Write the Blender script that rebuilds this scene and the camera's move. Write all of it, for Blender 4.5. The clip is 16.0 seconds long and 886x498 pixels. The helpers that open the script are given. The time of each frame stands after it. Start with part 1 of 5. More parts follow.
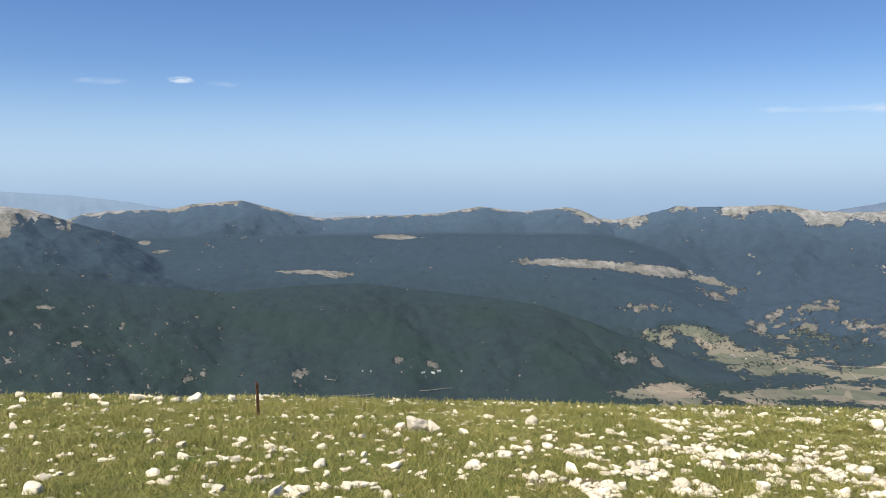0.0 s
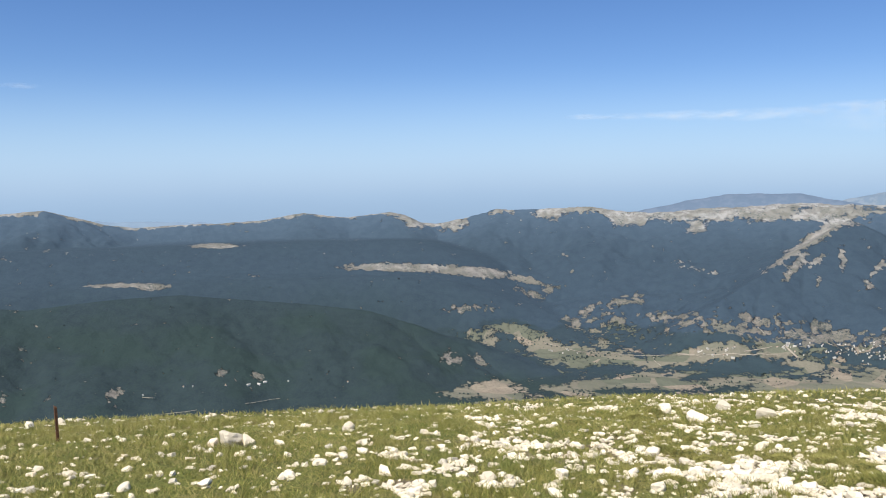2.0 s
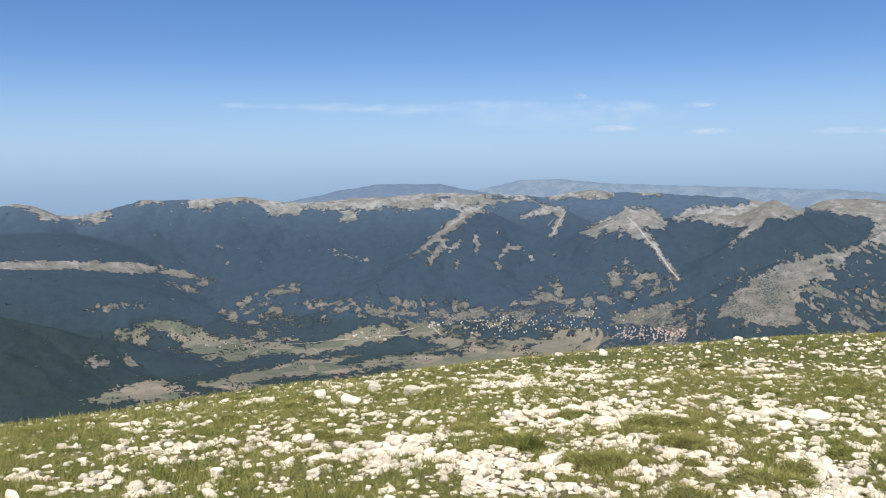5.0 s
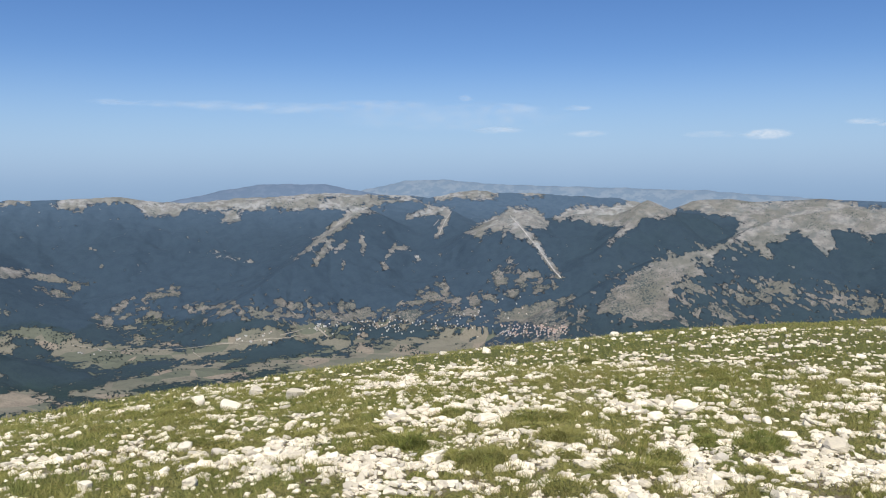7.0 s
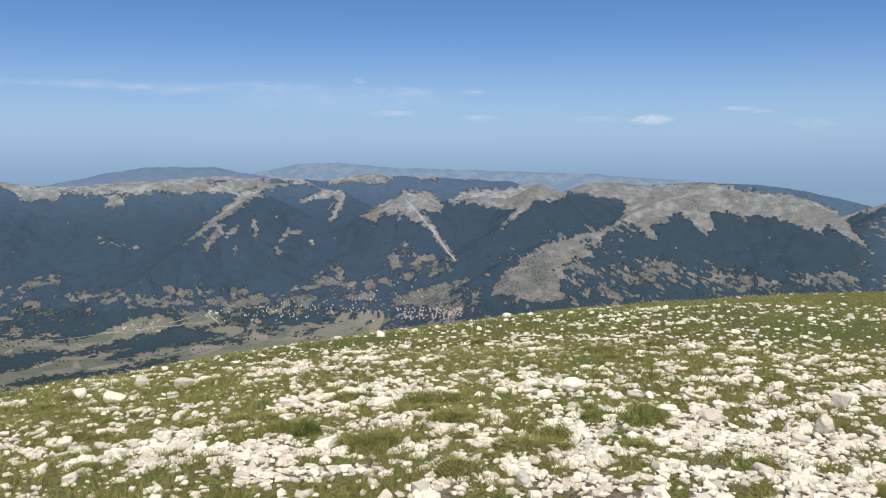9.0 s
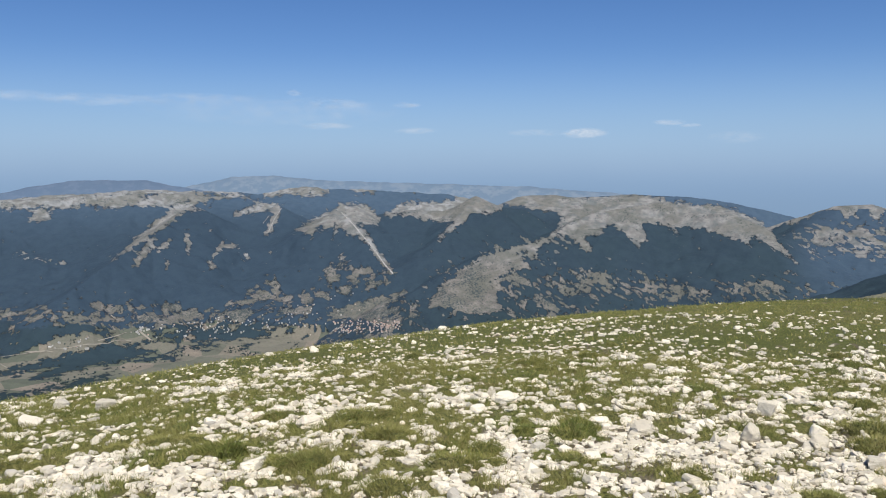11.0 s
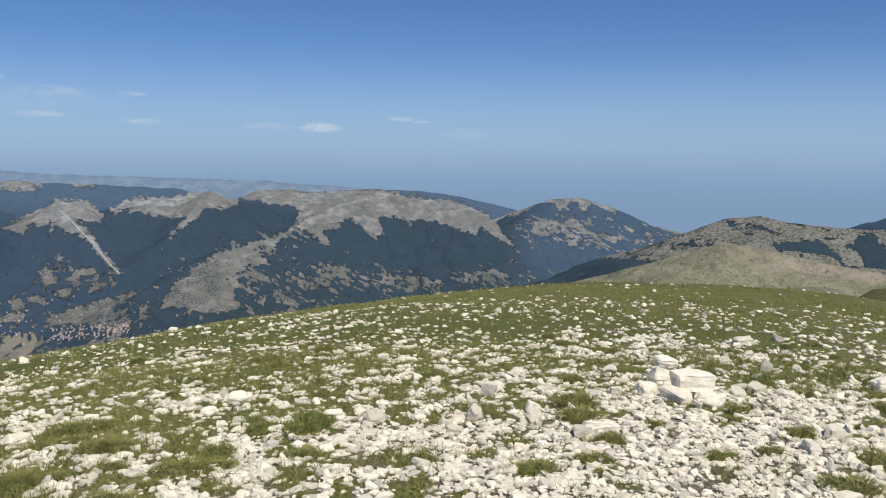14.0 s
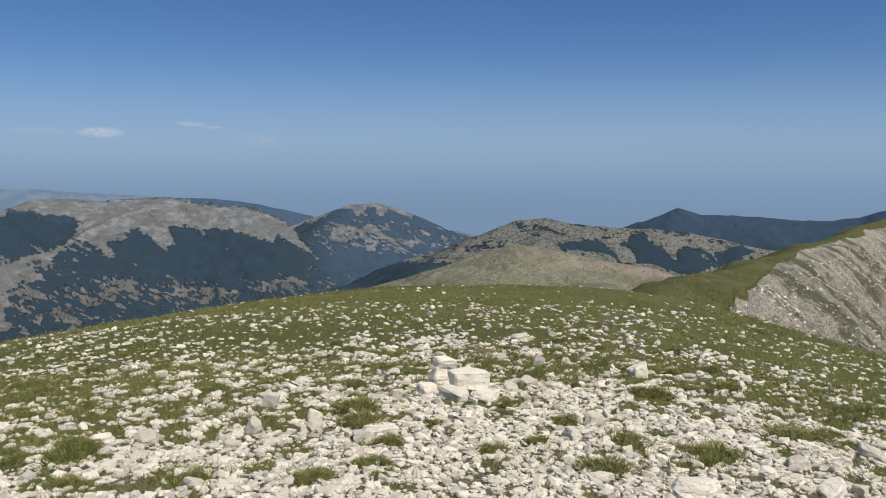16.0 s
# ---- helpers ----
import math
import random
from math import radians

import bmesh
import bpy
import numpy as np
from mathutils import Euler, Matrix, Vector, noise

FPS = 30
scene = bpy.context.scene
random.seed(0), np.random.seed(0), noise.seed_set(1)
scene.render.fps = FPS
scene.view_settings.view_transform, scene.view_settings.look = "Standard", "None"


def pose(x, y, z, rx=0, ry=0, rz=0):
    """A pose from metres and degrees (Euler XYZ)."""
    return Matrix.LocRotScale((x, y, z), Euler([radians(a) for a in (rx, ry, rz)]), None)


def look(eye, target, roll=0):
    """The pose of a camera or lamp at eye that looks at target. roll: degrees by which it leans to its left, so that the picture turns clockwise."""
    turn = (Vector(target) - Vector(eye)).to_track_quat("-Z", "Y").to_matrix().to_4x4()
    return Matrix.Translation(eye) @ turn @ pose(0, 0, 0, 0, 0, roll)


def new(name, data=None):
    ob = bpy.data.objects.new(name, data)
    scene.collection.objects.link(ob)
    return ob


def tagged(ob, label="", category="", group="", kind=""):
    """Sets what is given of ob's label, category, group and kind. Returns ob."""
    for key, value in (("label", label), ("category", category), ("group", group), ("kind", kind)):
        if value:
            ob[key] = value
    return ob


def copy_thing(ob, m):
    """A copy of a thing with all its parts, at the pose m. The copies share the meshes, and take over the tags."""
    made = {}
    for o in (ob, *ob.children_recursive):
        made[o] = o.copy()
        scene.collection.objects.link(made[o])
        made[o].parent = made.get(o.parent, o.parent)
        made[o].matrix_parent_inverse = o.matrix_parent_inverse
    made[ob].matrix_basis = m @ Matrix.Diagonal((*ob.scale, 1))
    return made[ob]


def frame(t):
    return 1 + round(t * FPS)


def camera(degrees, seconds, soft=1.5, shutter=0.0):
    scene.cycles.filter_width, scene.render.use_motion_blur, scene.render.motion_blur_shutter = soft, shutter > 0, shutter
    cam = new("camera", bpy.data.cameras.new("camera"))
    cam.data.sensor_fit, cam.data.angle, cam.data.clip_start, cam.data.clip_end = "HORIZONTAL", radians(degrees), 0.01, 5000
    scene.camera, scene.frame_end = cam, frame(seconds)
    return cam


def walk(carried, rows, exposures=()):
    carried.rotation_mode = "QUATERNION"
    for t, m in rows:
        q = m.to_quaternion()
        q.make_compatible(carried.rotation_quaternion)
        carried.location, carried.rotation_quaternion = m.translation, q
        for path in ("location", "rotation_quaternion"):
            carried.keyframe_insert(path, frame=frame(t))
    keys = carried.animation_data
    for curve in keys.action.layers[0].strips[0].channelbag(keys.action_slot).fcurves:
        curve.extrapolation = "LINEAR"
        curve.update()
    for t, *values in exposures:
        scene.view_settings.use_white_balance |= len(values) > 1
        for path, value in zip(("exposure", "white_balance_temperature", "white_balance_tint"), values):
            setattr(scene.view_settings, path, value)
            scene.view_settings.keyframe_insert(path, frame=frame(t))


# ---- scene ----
cam = camera(55.8, 16.0, soft=1.05)
walk(cam, [
    (0.0, pose(-0.186, 0.095, 1.529, 85.54, 0.13, 0.33)),
    (0.5, pose(-0.179, 0.105, 1.525, 85.19, -0.17, -2.90)),
    (1.0, pose(-0.138, 0.082, 1.535, 85.78, -0.39, -6.99)),
    (1.5, pose(-0.099, 0.034, 1.546, 86.31, 0.15, -9.38)),
    (2.0, pose(-0.086, 0.014, 1.549, 85.82, 0.79, -11.71)),
    (2.5, pose(-0.089, 0.037, 1.548, 85.58, 0.79, -16.09)),
    (3.0, pose(-0.086, 0.035, 1.549, 85.39, 0.80, -20.30)),
    (3.5, pose(-0.085, 0.031, 1.551, 85.27, 0.52, -24.30)),
    (4.0, pose(-0.078, 0.032, 1.552, 85.07, 0.45, -28.15)),
    (4.5, pose(-0.060, 0.031, 1.552, 84.97, 0.49, -31.99)),
    (7.0, pose(-0.009, 0.018, 1.548, 84.88, 0.19, -42.78)),
    (7.5, pose(-0.020, 0.000, 1.552, 84.90, 0.37, -45.27)),
    (8.0, pose(-0.025, 0.009, 1.549, 84.54, 0.23, -47.65)),
    (8.5, pose(-0.015, 0.002, 1.550, 83.96, 0.08, -49.10)),
    (11.0, pose(0.093, 0.011, 1.550, 84.61, 0.00, -54.28)),
    (11.5, pose(0.086, -0.001, 1.553, 84.51, -0.01, -56.85)),
    (12.0, pose(0.091, -0.007, 1.554, 84.55, -0.01, -59.50)),
    (12.5, pose(0.100, -0.006, 1.551, 84.69, -0.09, -62.51)),
    (13.0, pose(0.104, -0.017, 1.553, 84.61, -0.15, -65.77)),
    (13.5, pose(0.116, -0.025, 1.551, 84.28, -0.28, -68.89)),
    (14.0, pose(0.122, -0.036, 1.551, 84.30, -0.47, -72.07)),
    (14.5, pose(0.118, -0.051, 1.551, 84.30, -0.36, -76.27)),
    (15.0, pose(0.104, -0.064, 1.553, 84.28, -0.17, -80.99)),
    (15.5, pose(0.088, -0.110, 1.559, 84.63, -0.05, -83.82)),
    (16.0, pose(0.116, -0.194, 1.568, 84.78, -0.15, -85.87)),
], exposures=[(0.0, 0.42, 6950, 10), (1.5, 0.42, 6850, 10), (2.5, 0.42, 6760, 10), (3.0, 0.18, 6720, 10), (4.5, 0.26, 6640, 10), (7.0, 0.11, 6500, 10), (11.0, -0.04, 6380, 10), (13.5, -0.14, 6330, 10), (14.5, -0.14, 6330, 10), (15.0, -0.35, 6330, 10), (16.0, -0.34, 6330, 10)])

# ------------------------------------------------------------------ sky and sun
EYE = 1.55
SUN_AZ, SUN_EL = 224.0, 57.0      # degrees clockwise from +y, degrees up

world = bpy.data.worlds.new("sky")
scene.world = world
world.use_nodes = True
wn = world.node_tree.nodes
sky = wn.new("ShaderNodeTexSky")
sky.sky_type = "NISHITA"
sky.sun_disc = False
sky.sun_elevation = radians(SUN_EL)
sky.sun_rotation = radians(SUN_AZ)
sky.altitude = 1800
sky.air_density = 1.0
sky.dust_density = 0.3
sky.ozone_density = 3.0
wn["Background"].inputs["Strength"].default_value = 0.079
deep = wn.new("ShaderNodeHueSaturation")
deep.inputs["Saturation"].default_value = 1.16
world.node_tree.links.new(sky.outputs[0], deep.inputs["Color"])
cool = wn.new("ShaderNodeMix")
cool.data_type, cool.blend_type = "RGBA", "MULTIPLY"
cool.inputs[0].default_value = 1.0
cool.inputs[7].default_value = (0.92, 0.99, 1.20, 1)
world.node_tree.links.new(deep.outputs[0], cool.inputs[6])
world.node_tree.links.new(cool.outputs[2], wn["Background"].inputs["Color"])

sun = new("sun", bpy.data.lights.new("sun", "SUN"))
sun.data.energy = 5.0
sun.data.angle = radians(0.5)
sun.data.color = (1.0, 0.93, 0.80)
sa, se = radians(SUN_AZ), radians(SUN_EL)
sun.matrix_world = look((0, 0, 60), (-math.sin(sa) * math.cos(se), -math.cos(sa) * math.cos(se), 60 - math.sin(se)))

# ------------------------------------------------------------------ noise on arrays
def lattice(ix, iy, seed):
    n = (ix * 374761393 + iy * 668265263 + seed * 1442695041) & 0xFFFFFFFF
    n = ((n ^ (n >> 13)) * 1274126177) & 0xFFFFFFFF
    return ((n ^ (n >> 16)) & 0xFFFF) / 32767.5 - 1.0


def value_noise(x, y, seed=0):
    fx, fy = np.floor(x), np.floor(y)
    ix, iy = fx.astype(np.int64), fy.astype(np.int64)
    u, v = x - fx, y - fy
    u, v = u * u * (3 - 2 * u), v * v * (3 - 2 * v)
    a, b = lattice(ix, iy, seed), lattice(ix + 1, iy, seed)
    c, d = lattice(ix, iy + 1, seed), lattice(ix + 1, iy + 1, seed)
    return (a * (1 - u) + b * u) * (1 - v) + (c * (1 - u) + d * u) * v


def fbm(x, y, size, octaves=4, seed=0, gain=0.5):
    total, amp, out = 0.0, 1.0, 0.0
    x, y = x / size, y / size
    for o in range(octaves):
        out = out + amp * value_noise(x, y, seed + o * 17)
        total += amp
        amp *= gain
        x, y = x * 2.03 + 11.3, y * 2.03 - 7.7
    return out / total


def step(a, b, x):
    t = np.clip((x - a) / (b - a), 0, 1)
    return t * t * (3 - 2 * t)


# ------------------------------------------------------------------ plan of the land
# the summit: slope at the feet, and how low the brow of the hill lies in each direction (bearing, degrees below level)
SLOPE_X, SLOPE_Y = -0.017, 0.0157
BROW = ((-60, 12.0), (-28, 12.7), (-18.8, 13.75), (-0.4, 14.9), (12, 14.85), (25, 13.95), (28, 13.9), (40, 12.6), (43.4, 12.2), (51, 11.4),
        (59, 10.3), (67, 9.4), (75, 8.4), (82, 7.75), (90, 7.6), (96, 7.6), (101, 8.0), (105.3, 8.8), (108.7, 9.6), (114, 10.8), (130, 12.5), (180, 9), (240, 8), (300, 12.0))


def summit(az, r):
    """Height of the hilltop on which the camera stands, by bearing and distance."""
    a = np.radians(az)
    s = SLOPE_X * np.sin(a) + SLOPE_Y * np.cos(a)
    drop = np.tan(np.radians(np.interp(az, [b[0] for b in BROW], [b[1] for b in BROW])))
    c = ((s + drop) / 2) ** 2 / EYE
    steep = 0.62
    r1 = (s + steep) / (2 * c)
    near = s * r - c * r * r
    far = s * r1 - c * r1 * r1 - steep * (r - r1)
    return np.where(r < r1, near, far)


# ridges: (name, slope of the flanks, width of the bare crest, nodes of bearing, degrees up, distance)
RIDGES = []


def ridge(name, fall, bare, nodes, far=None):
    pts = []
    for n in nodes:
        a, d = radians(n[0]), (n[2] if len(n) > 2 else far)
        pts.append((d * math.sin(a), d * math.cos(a), EYE + d * math.tan(radians(n[1]))))
    RIDGES.append((name, fall, bare, pts))


ridge("main_range", 0.55, 14, [(-46, -2.5), (-38, -1.9), (-30, -2.2), (-24.5, -2.2), (-23.5, -1.8), (-21.2, -1.66), (-18.4, -1.6), (-17, -1.3), (-13.8, -1.07), (-11.9, -1.6),
      (-10.4, -2.04), (-8.6, -2.3), (-5.9, -2.2), (-2, -2.1), (-0.5, -2), (2.2, -1.56), (3.8, -1.76), (5.3, -1.9), (8, -1.6),
      (9.1, -1.8), (10.2, -2.35), (11.3, -2.46), (12.8, -2.15)], 4150)
ridge("main_range_east", 0.55, 40, [(12.8, -2.15), (15.3, -1.54), (18.9, -1.48), (21.6, -1.42), (22.9, -1.63), (24.8, -1.78), (28, -1.8),
      (31, -1.6), (35.7, -1.5), (39.9, -1.8), (42.5, -2.2)], 4150)
ridge("rock_knob", 0.4, 120, [(-50, -1.5), (-40, -1.2), (-32.5, -0.9), (-28.2, -1.25), (-26.4, -1.55), (-24, -2.65), (-21.2, -3.8)], 3700)
ridge("dark_hill", 0.36, 0, [(-50, -4.2, 3100), (-36.7, -4.4, 3100), (-28.4, -5.1, 3050), (-22, -6.3, 3000), (-15, -7.15, 2950), (-10.5, -6.85, 2950), (-5.9, -6.75, 2950),
      (-2.8, -7.15, 2950), (2.6, -7.75, 2900), (6.5, -8.3, 2850), (9.9, -9.4, 2800), (13, -10.8, 2750), (15.5, -11.3, 2730), (17.5, -12.2, 2720)])
ridge("streaked_spur", 0.5, 18, [(37.6, -2.25, 3900), (34.9, -4.05, 3600), (32.6, -5.8, 3350), (30.2, -7.5, 3150)])
ridge("small_ridge", 0.5, 20, [(40.3, -3.0), (43.3, -2.4), (44, -2.9)], 3980)
ridge("ski_mountain", 0.5, 75, [(42.5, -5.0), (44, -4.04), (45.9, -3.27), (47.3, -2.7), (48.4, -2.52), (49.8, -3.06), (52.2, -2.7), (54.2, -2.8)], 3750)
ridge("pointed_peak", 0.55, 125, [(54.2, -2.8), (55.2, -2.47), (56.5, -1.76), (58.1, -2.5), (59.9, -2.7)], 3750)
ridge("ski_spur", 0.5, 10, [(47.3, -2.7, 3750), (49.1, -4.55, 3500), (50.9, -7.1, 3250)])
ridge("peak_spur", 0.5, 30, [(56.5, -1.76, 3750), (55.2, -3.36, 3580), (53.8, -4.8, 3400)])
ridge("big_mountain", 0.5, 85, [(53, -8.3, 2900), (55.4, -6.5, 2950), (57.7, -5.34, 3050), (59.6, -4.96, 3100), (62, -4.2, 3200), (63.1, -3.4, 3300), (65, -2.75, 3400),
      (68.5, -2.16, 3500), (70.8, -2.64, 3450), (73.5, -2.96, 3400), (74.9, -3.43, 3350), (76.8, -4.7, 3250), (79, -7.3, 3100)])
ridge("grey_upland", 0.4, 110, [(58.2, -2.35), (59.3, -1.85), (60.2, -1.72), (61.6, -1.68), (64.3, -2), (67, -2.2)], 4050)
ridge("dark_ridge", 0.4, 0, [(62.3, -1.9), (64, -1.8), (67, -1.63), (70.8, -1.76), (73.8, -2.2), (76.8, -2.9)], 4400)
ridge("round_mountain", 0.42, 70, [(75.3, -3.7), (77.5, -2.9), (79.3, -2.25), (81.4, -2.07), (83.4, -2.65), (85.5, -3.75), (87.1, -4.05), (88.1, -4.3)], 3900)
ridge("white_upland", 0.3, 70, [(26.4, -1.84), (28.7, -1.56), (32.6, -1.33), (35.7, -1.24), (37.2, -1.36), (38.8, -1.29), (41.8, -1.58), (44.7, -1.13), (47.6, -1.22),
      (51.2, -1.41), (54.5, -1.66), (56.2, -1.93)], 4450)
ridge("scrub_hill", 0.36, 900, [(82.2, -7.5), (85, -5.96), (87.3, -4.98), (89.2, -4.0), (91.1, -3.22), (92.7, -3.05), (94.6, -3.38), (97.2, -3.6), (98.7, -3.7), (101.6, -3.83),
      (104.5, -4.3), (106.5, -4.8), (112, -5.5)], 1500)
ridge("tan_hill", 0.4, 900, [(83.8, -7.7), (86.5, -6.34), (88.8, -5.36), (90.8, -4.77), (92.7, -5.0), (95.4, -5.55), (98, -5.98), (99.9, -6.2), (102.4, -6.9), (108, -8)], 900)
ridge("green_knoll", 0.35, 900, [(93.9, -7.6), (96.5, -6.85), (98.4, -7.3)], 320)
ridge("dark_peak", 0.45, 0, [(96, -4.3), (98, -3.7), (100.1, -2.9), (101.6, -2.27), (103, -2.69), (105.1, -2.73), (108.5, -2.87), (110.8, -2.89), (112.3, -2.67), (113.8, -2.2), (125, -1.8)], 3000)
ridge("scree_ridge", 0.85, 900, [(101, -7.4, 40), (103.5, -6.55, 49), (105.2, -6.1, 58), (108.5, -4.95, 80), (111.1, -3.95, 100), (113.8, -2.7, 130), (124, -0.5, 190), (140, 0.5, 230)])


def valley(az, r, x, y):
    """The floor of the valley, and the wooded shelf behind the dark hill."""
    shelf = -600 + 250 * step(2950, 3350, r) + 115 * step(3350, 3800, r)
    floor = -600 + 60 * step(2700, 3300, r) + 120 * step(3300, 4200, r)
    w = step(9, 25, az + 2.5 * fbm(x, y, 600, 3, 6))
    return shelf * (1 - w) + floor * w + 9 * fbm(x, y, 420, 4, 5)


def land(az, r):
    """Height of the land, the ridge that rules there and how far its crest is."""
    a = np.radians(az)
    x, y = r * np.sin(a), r * np.cos(a)
    z = valley(az, r, x, y)
    owner = np.full(r.shape, -1)
    crest = np.full(r.shape, 1e4)
    for i, (name, fall, bare, pts) in enumerate(RIDGES):
        pa = [math.degrees(math.atan2(p[0], p[1])) for p in pts]
        pr = [math.hypot(p[0], p[1]) for p in pts]
        reach = 1500 if min(pr) > 700 else 400
        side = 16 if min(pr) > 700 else 45
        c0, c1 = np.searchsorted(az[0], [min(pa) - side, max(pa) + side])
        r0, r1 = np.searchsorted(r[:, 0], [max(min(pr) - reach, 22), max(pr) + reach])
        win = (slice(r0, r1), slice(c0, c1))
        wx, wy, wz = x[win], y[win], z[win]
        best = np.full(wx.shape, -1e5)
        dist = np.full(wx.shape, 1e4)
        for p, q in zip(pts, pts[1:]):
            dx, dy = q[0] - p[0], q[1] - p[1]
            t = np.clip(((wx - p[0]) * dx + (wy - p[1]) * dy) / (dx * dx + dy * dy), 0, 1)
            d = np.hypot(wx - p[0] - t * dx, wy - p[1] - t * dy)
            h = p[2] + t * (q[2] - p[2]) - fall * d
            dist = np.where(h > best, d, dist)
            best = np.maximum(best, h)
        size = 14 if name == "scree_ridge" else 170
        gully = 0.5 * fbm(wx, wy, size, 4, 31 + i) * np.minimum(dist, size * 1.5) * (0.6 if size > 20 else 0.9) - 0.03 * dist
        if name == "scree_ridge":
            along, down = 0.87 * wx - 0.49 * wy, 0.49 * wx + 0.87 * wy
            gully = 1.1 * fbm(along + 0.25 * down, down * 0.16, 5.0, 4, 47, 0.55) * np.minimum(dist * 0.6, 3.6) - 0.03 * dist
            best = best + 0.6 * fall * np.minimum(dist, 2.2)
        best = best + gully * fall * 1.2
        if size > 20 and name not in ("tan_hill", "dark_hill", "green_knoll"):
            best = best + {"white_upland": 15.0, "main_range_east": 9.0, "rock_knob": 4.0}.get(name, 5.0) * fbm(wx, wy, 85, 4, 61 + i, 0.6)
        up = best > wz
        owner[win] = np.where(up, i, owner[win])
        crest[win] = np.where(up, dist, crest[win])
        k = 8.0 if size > 20 else 0.4
        gap = np.clip(np.abs(best - wz) / k, 0, 30)
        z[win] = np.maximum(best, wz) + k * 0.4 * np.exp(-gap) * np.clip(dist / 60, 0, 1)
    near = summit(az, r) + np.where(r < 200, 0.05 * fbm(x, y, 1.3, 3, 77), 0)
    owner = np.where(near >= z, -2, owner)
    return np.maximum(near, z), owner, crest, x, y

# ------------------------------------------------------------------ materials
def material(name):
    m = bpy.data.materials.new(name)
    m.use_nodes = True
    nt = m.node_tree
    return m, nt, nt.nodes["Principled BSDF"]


class Graph:
    """Short hand for wiring shader nodes."""
    def __init__(self, nt):
        self.nt = nt
        self.pos = nt.nodes.new("ShaderNodeNewGeometry").outputs["Position"]

    def link(self, value, socket):
        if isinstance(value, (int, float)):
            socket.default_value = value
        elif isinstance(value, tuple):
            socket.default_value = value if len(value) == 4 else (*value, 1.0)
        else:
            self.nt.links.new(value, socket)

    def noise(self, scale, detail=4.0, rough=0.55, vector=None, offset=0.0):
        n = self.nt.nodes.new("ShaderNodeTexNoise")
        n.inputs["Scale"].default_value = scale
        n.inputs["Detail"].default_value = detail
        n.inputs["Roughness"].default_value = rough
        v = vector or self.pos
        if offset:
            a = self.nt.nodes.new("ShaderNodeVectorMath")
            a.inputs[1].default_value = (offset, offset * 0.7, offset * 1.3)
            self.nt.links.new(v, a.inputs[0])
            v = a.outputs[0]
        self.nt.links.new(v, n.inputs["Vector"])
        return n.outputs["Fac"]

    def cells(self, scale, feature="F1", out="Color"):
        n = self.nt.nodes.new("ShaderNodeTexVoronoi")
        n.feature = feature
        n.inputs["Scale"].default_value = scale
        self.nt.links.new(self.pos, n.inputs["Vector"])
        return n.outputs[out]

    def math(self, op, a, b=0.0):
        n = self.nt.nodes.new("ShaderNodeMath")
        n.operation = op
        self.link(a, n.inputs[0])
        self.link(b, n.inputs[1])
        return n.outputs[0]

    def ramp(self, value, lo, hi, a=0.0, b=1.0):
        n = self.nt.nodes.new("ShaderNodeMapRange")
        n.interpolation_type = "SMOOTHSTEP"
        self.link(value, n.inputs["Value"])
        for k, v in (("From Min", lo), ("From Max", hi), ("To Min", a), ("To Max", b)):
            n.inputs[k].default_value = v
        return n.outputs["Result"]

    def mix(self, fac, a, b):
        n = self.nt.nodes.new("ShaderNodeMix")
        n.data_type = "RGBA"
        self.link(fac, n.inputs[0])
        self.link(a, n.inputs[6])
        self.link(b, n.inputs[7])
        return n.outputs[2]

    def attribute(self, name):
        n = self.nt.nodes.new("ShaderNodeAttribute")
        n.attribute_name = name
        return n.outputs["Fac"]

    def bump(self, height, strength, distance):
        n = self.nt.nodes.new("ShaderNodeBump")
        n.inputs["Strength"].default_value = strength
        n.inputs["Distance"].default_value = distance
        self.link(height, n.inputs["Height"])
        return n.outputs[0]


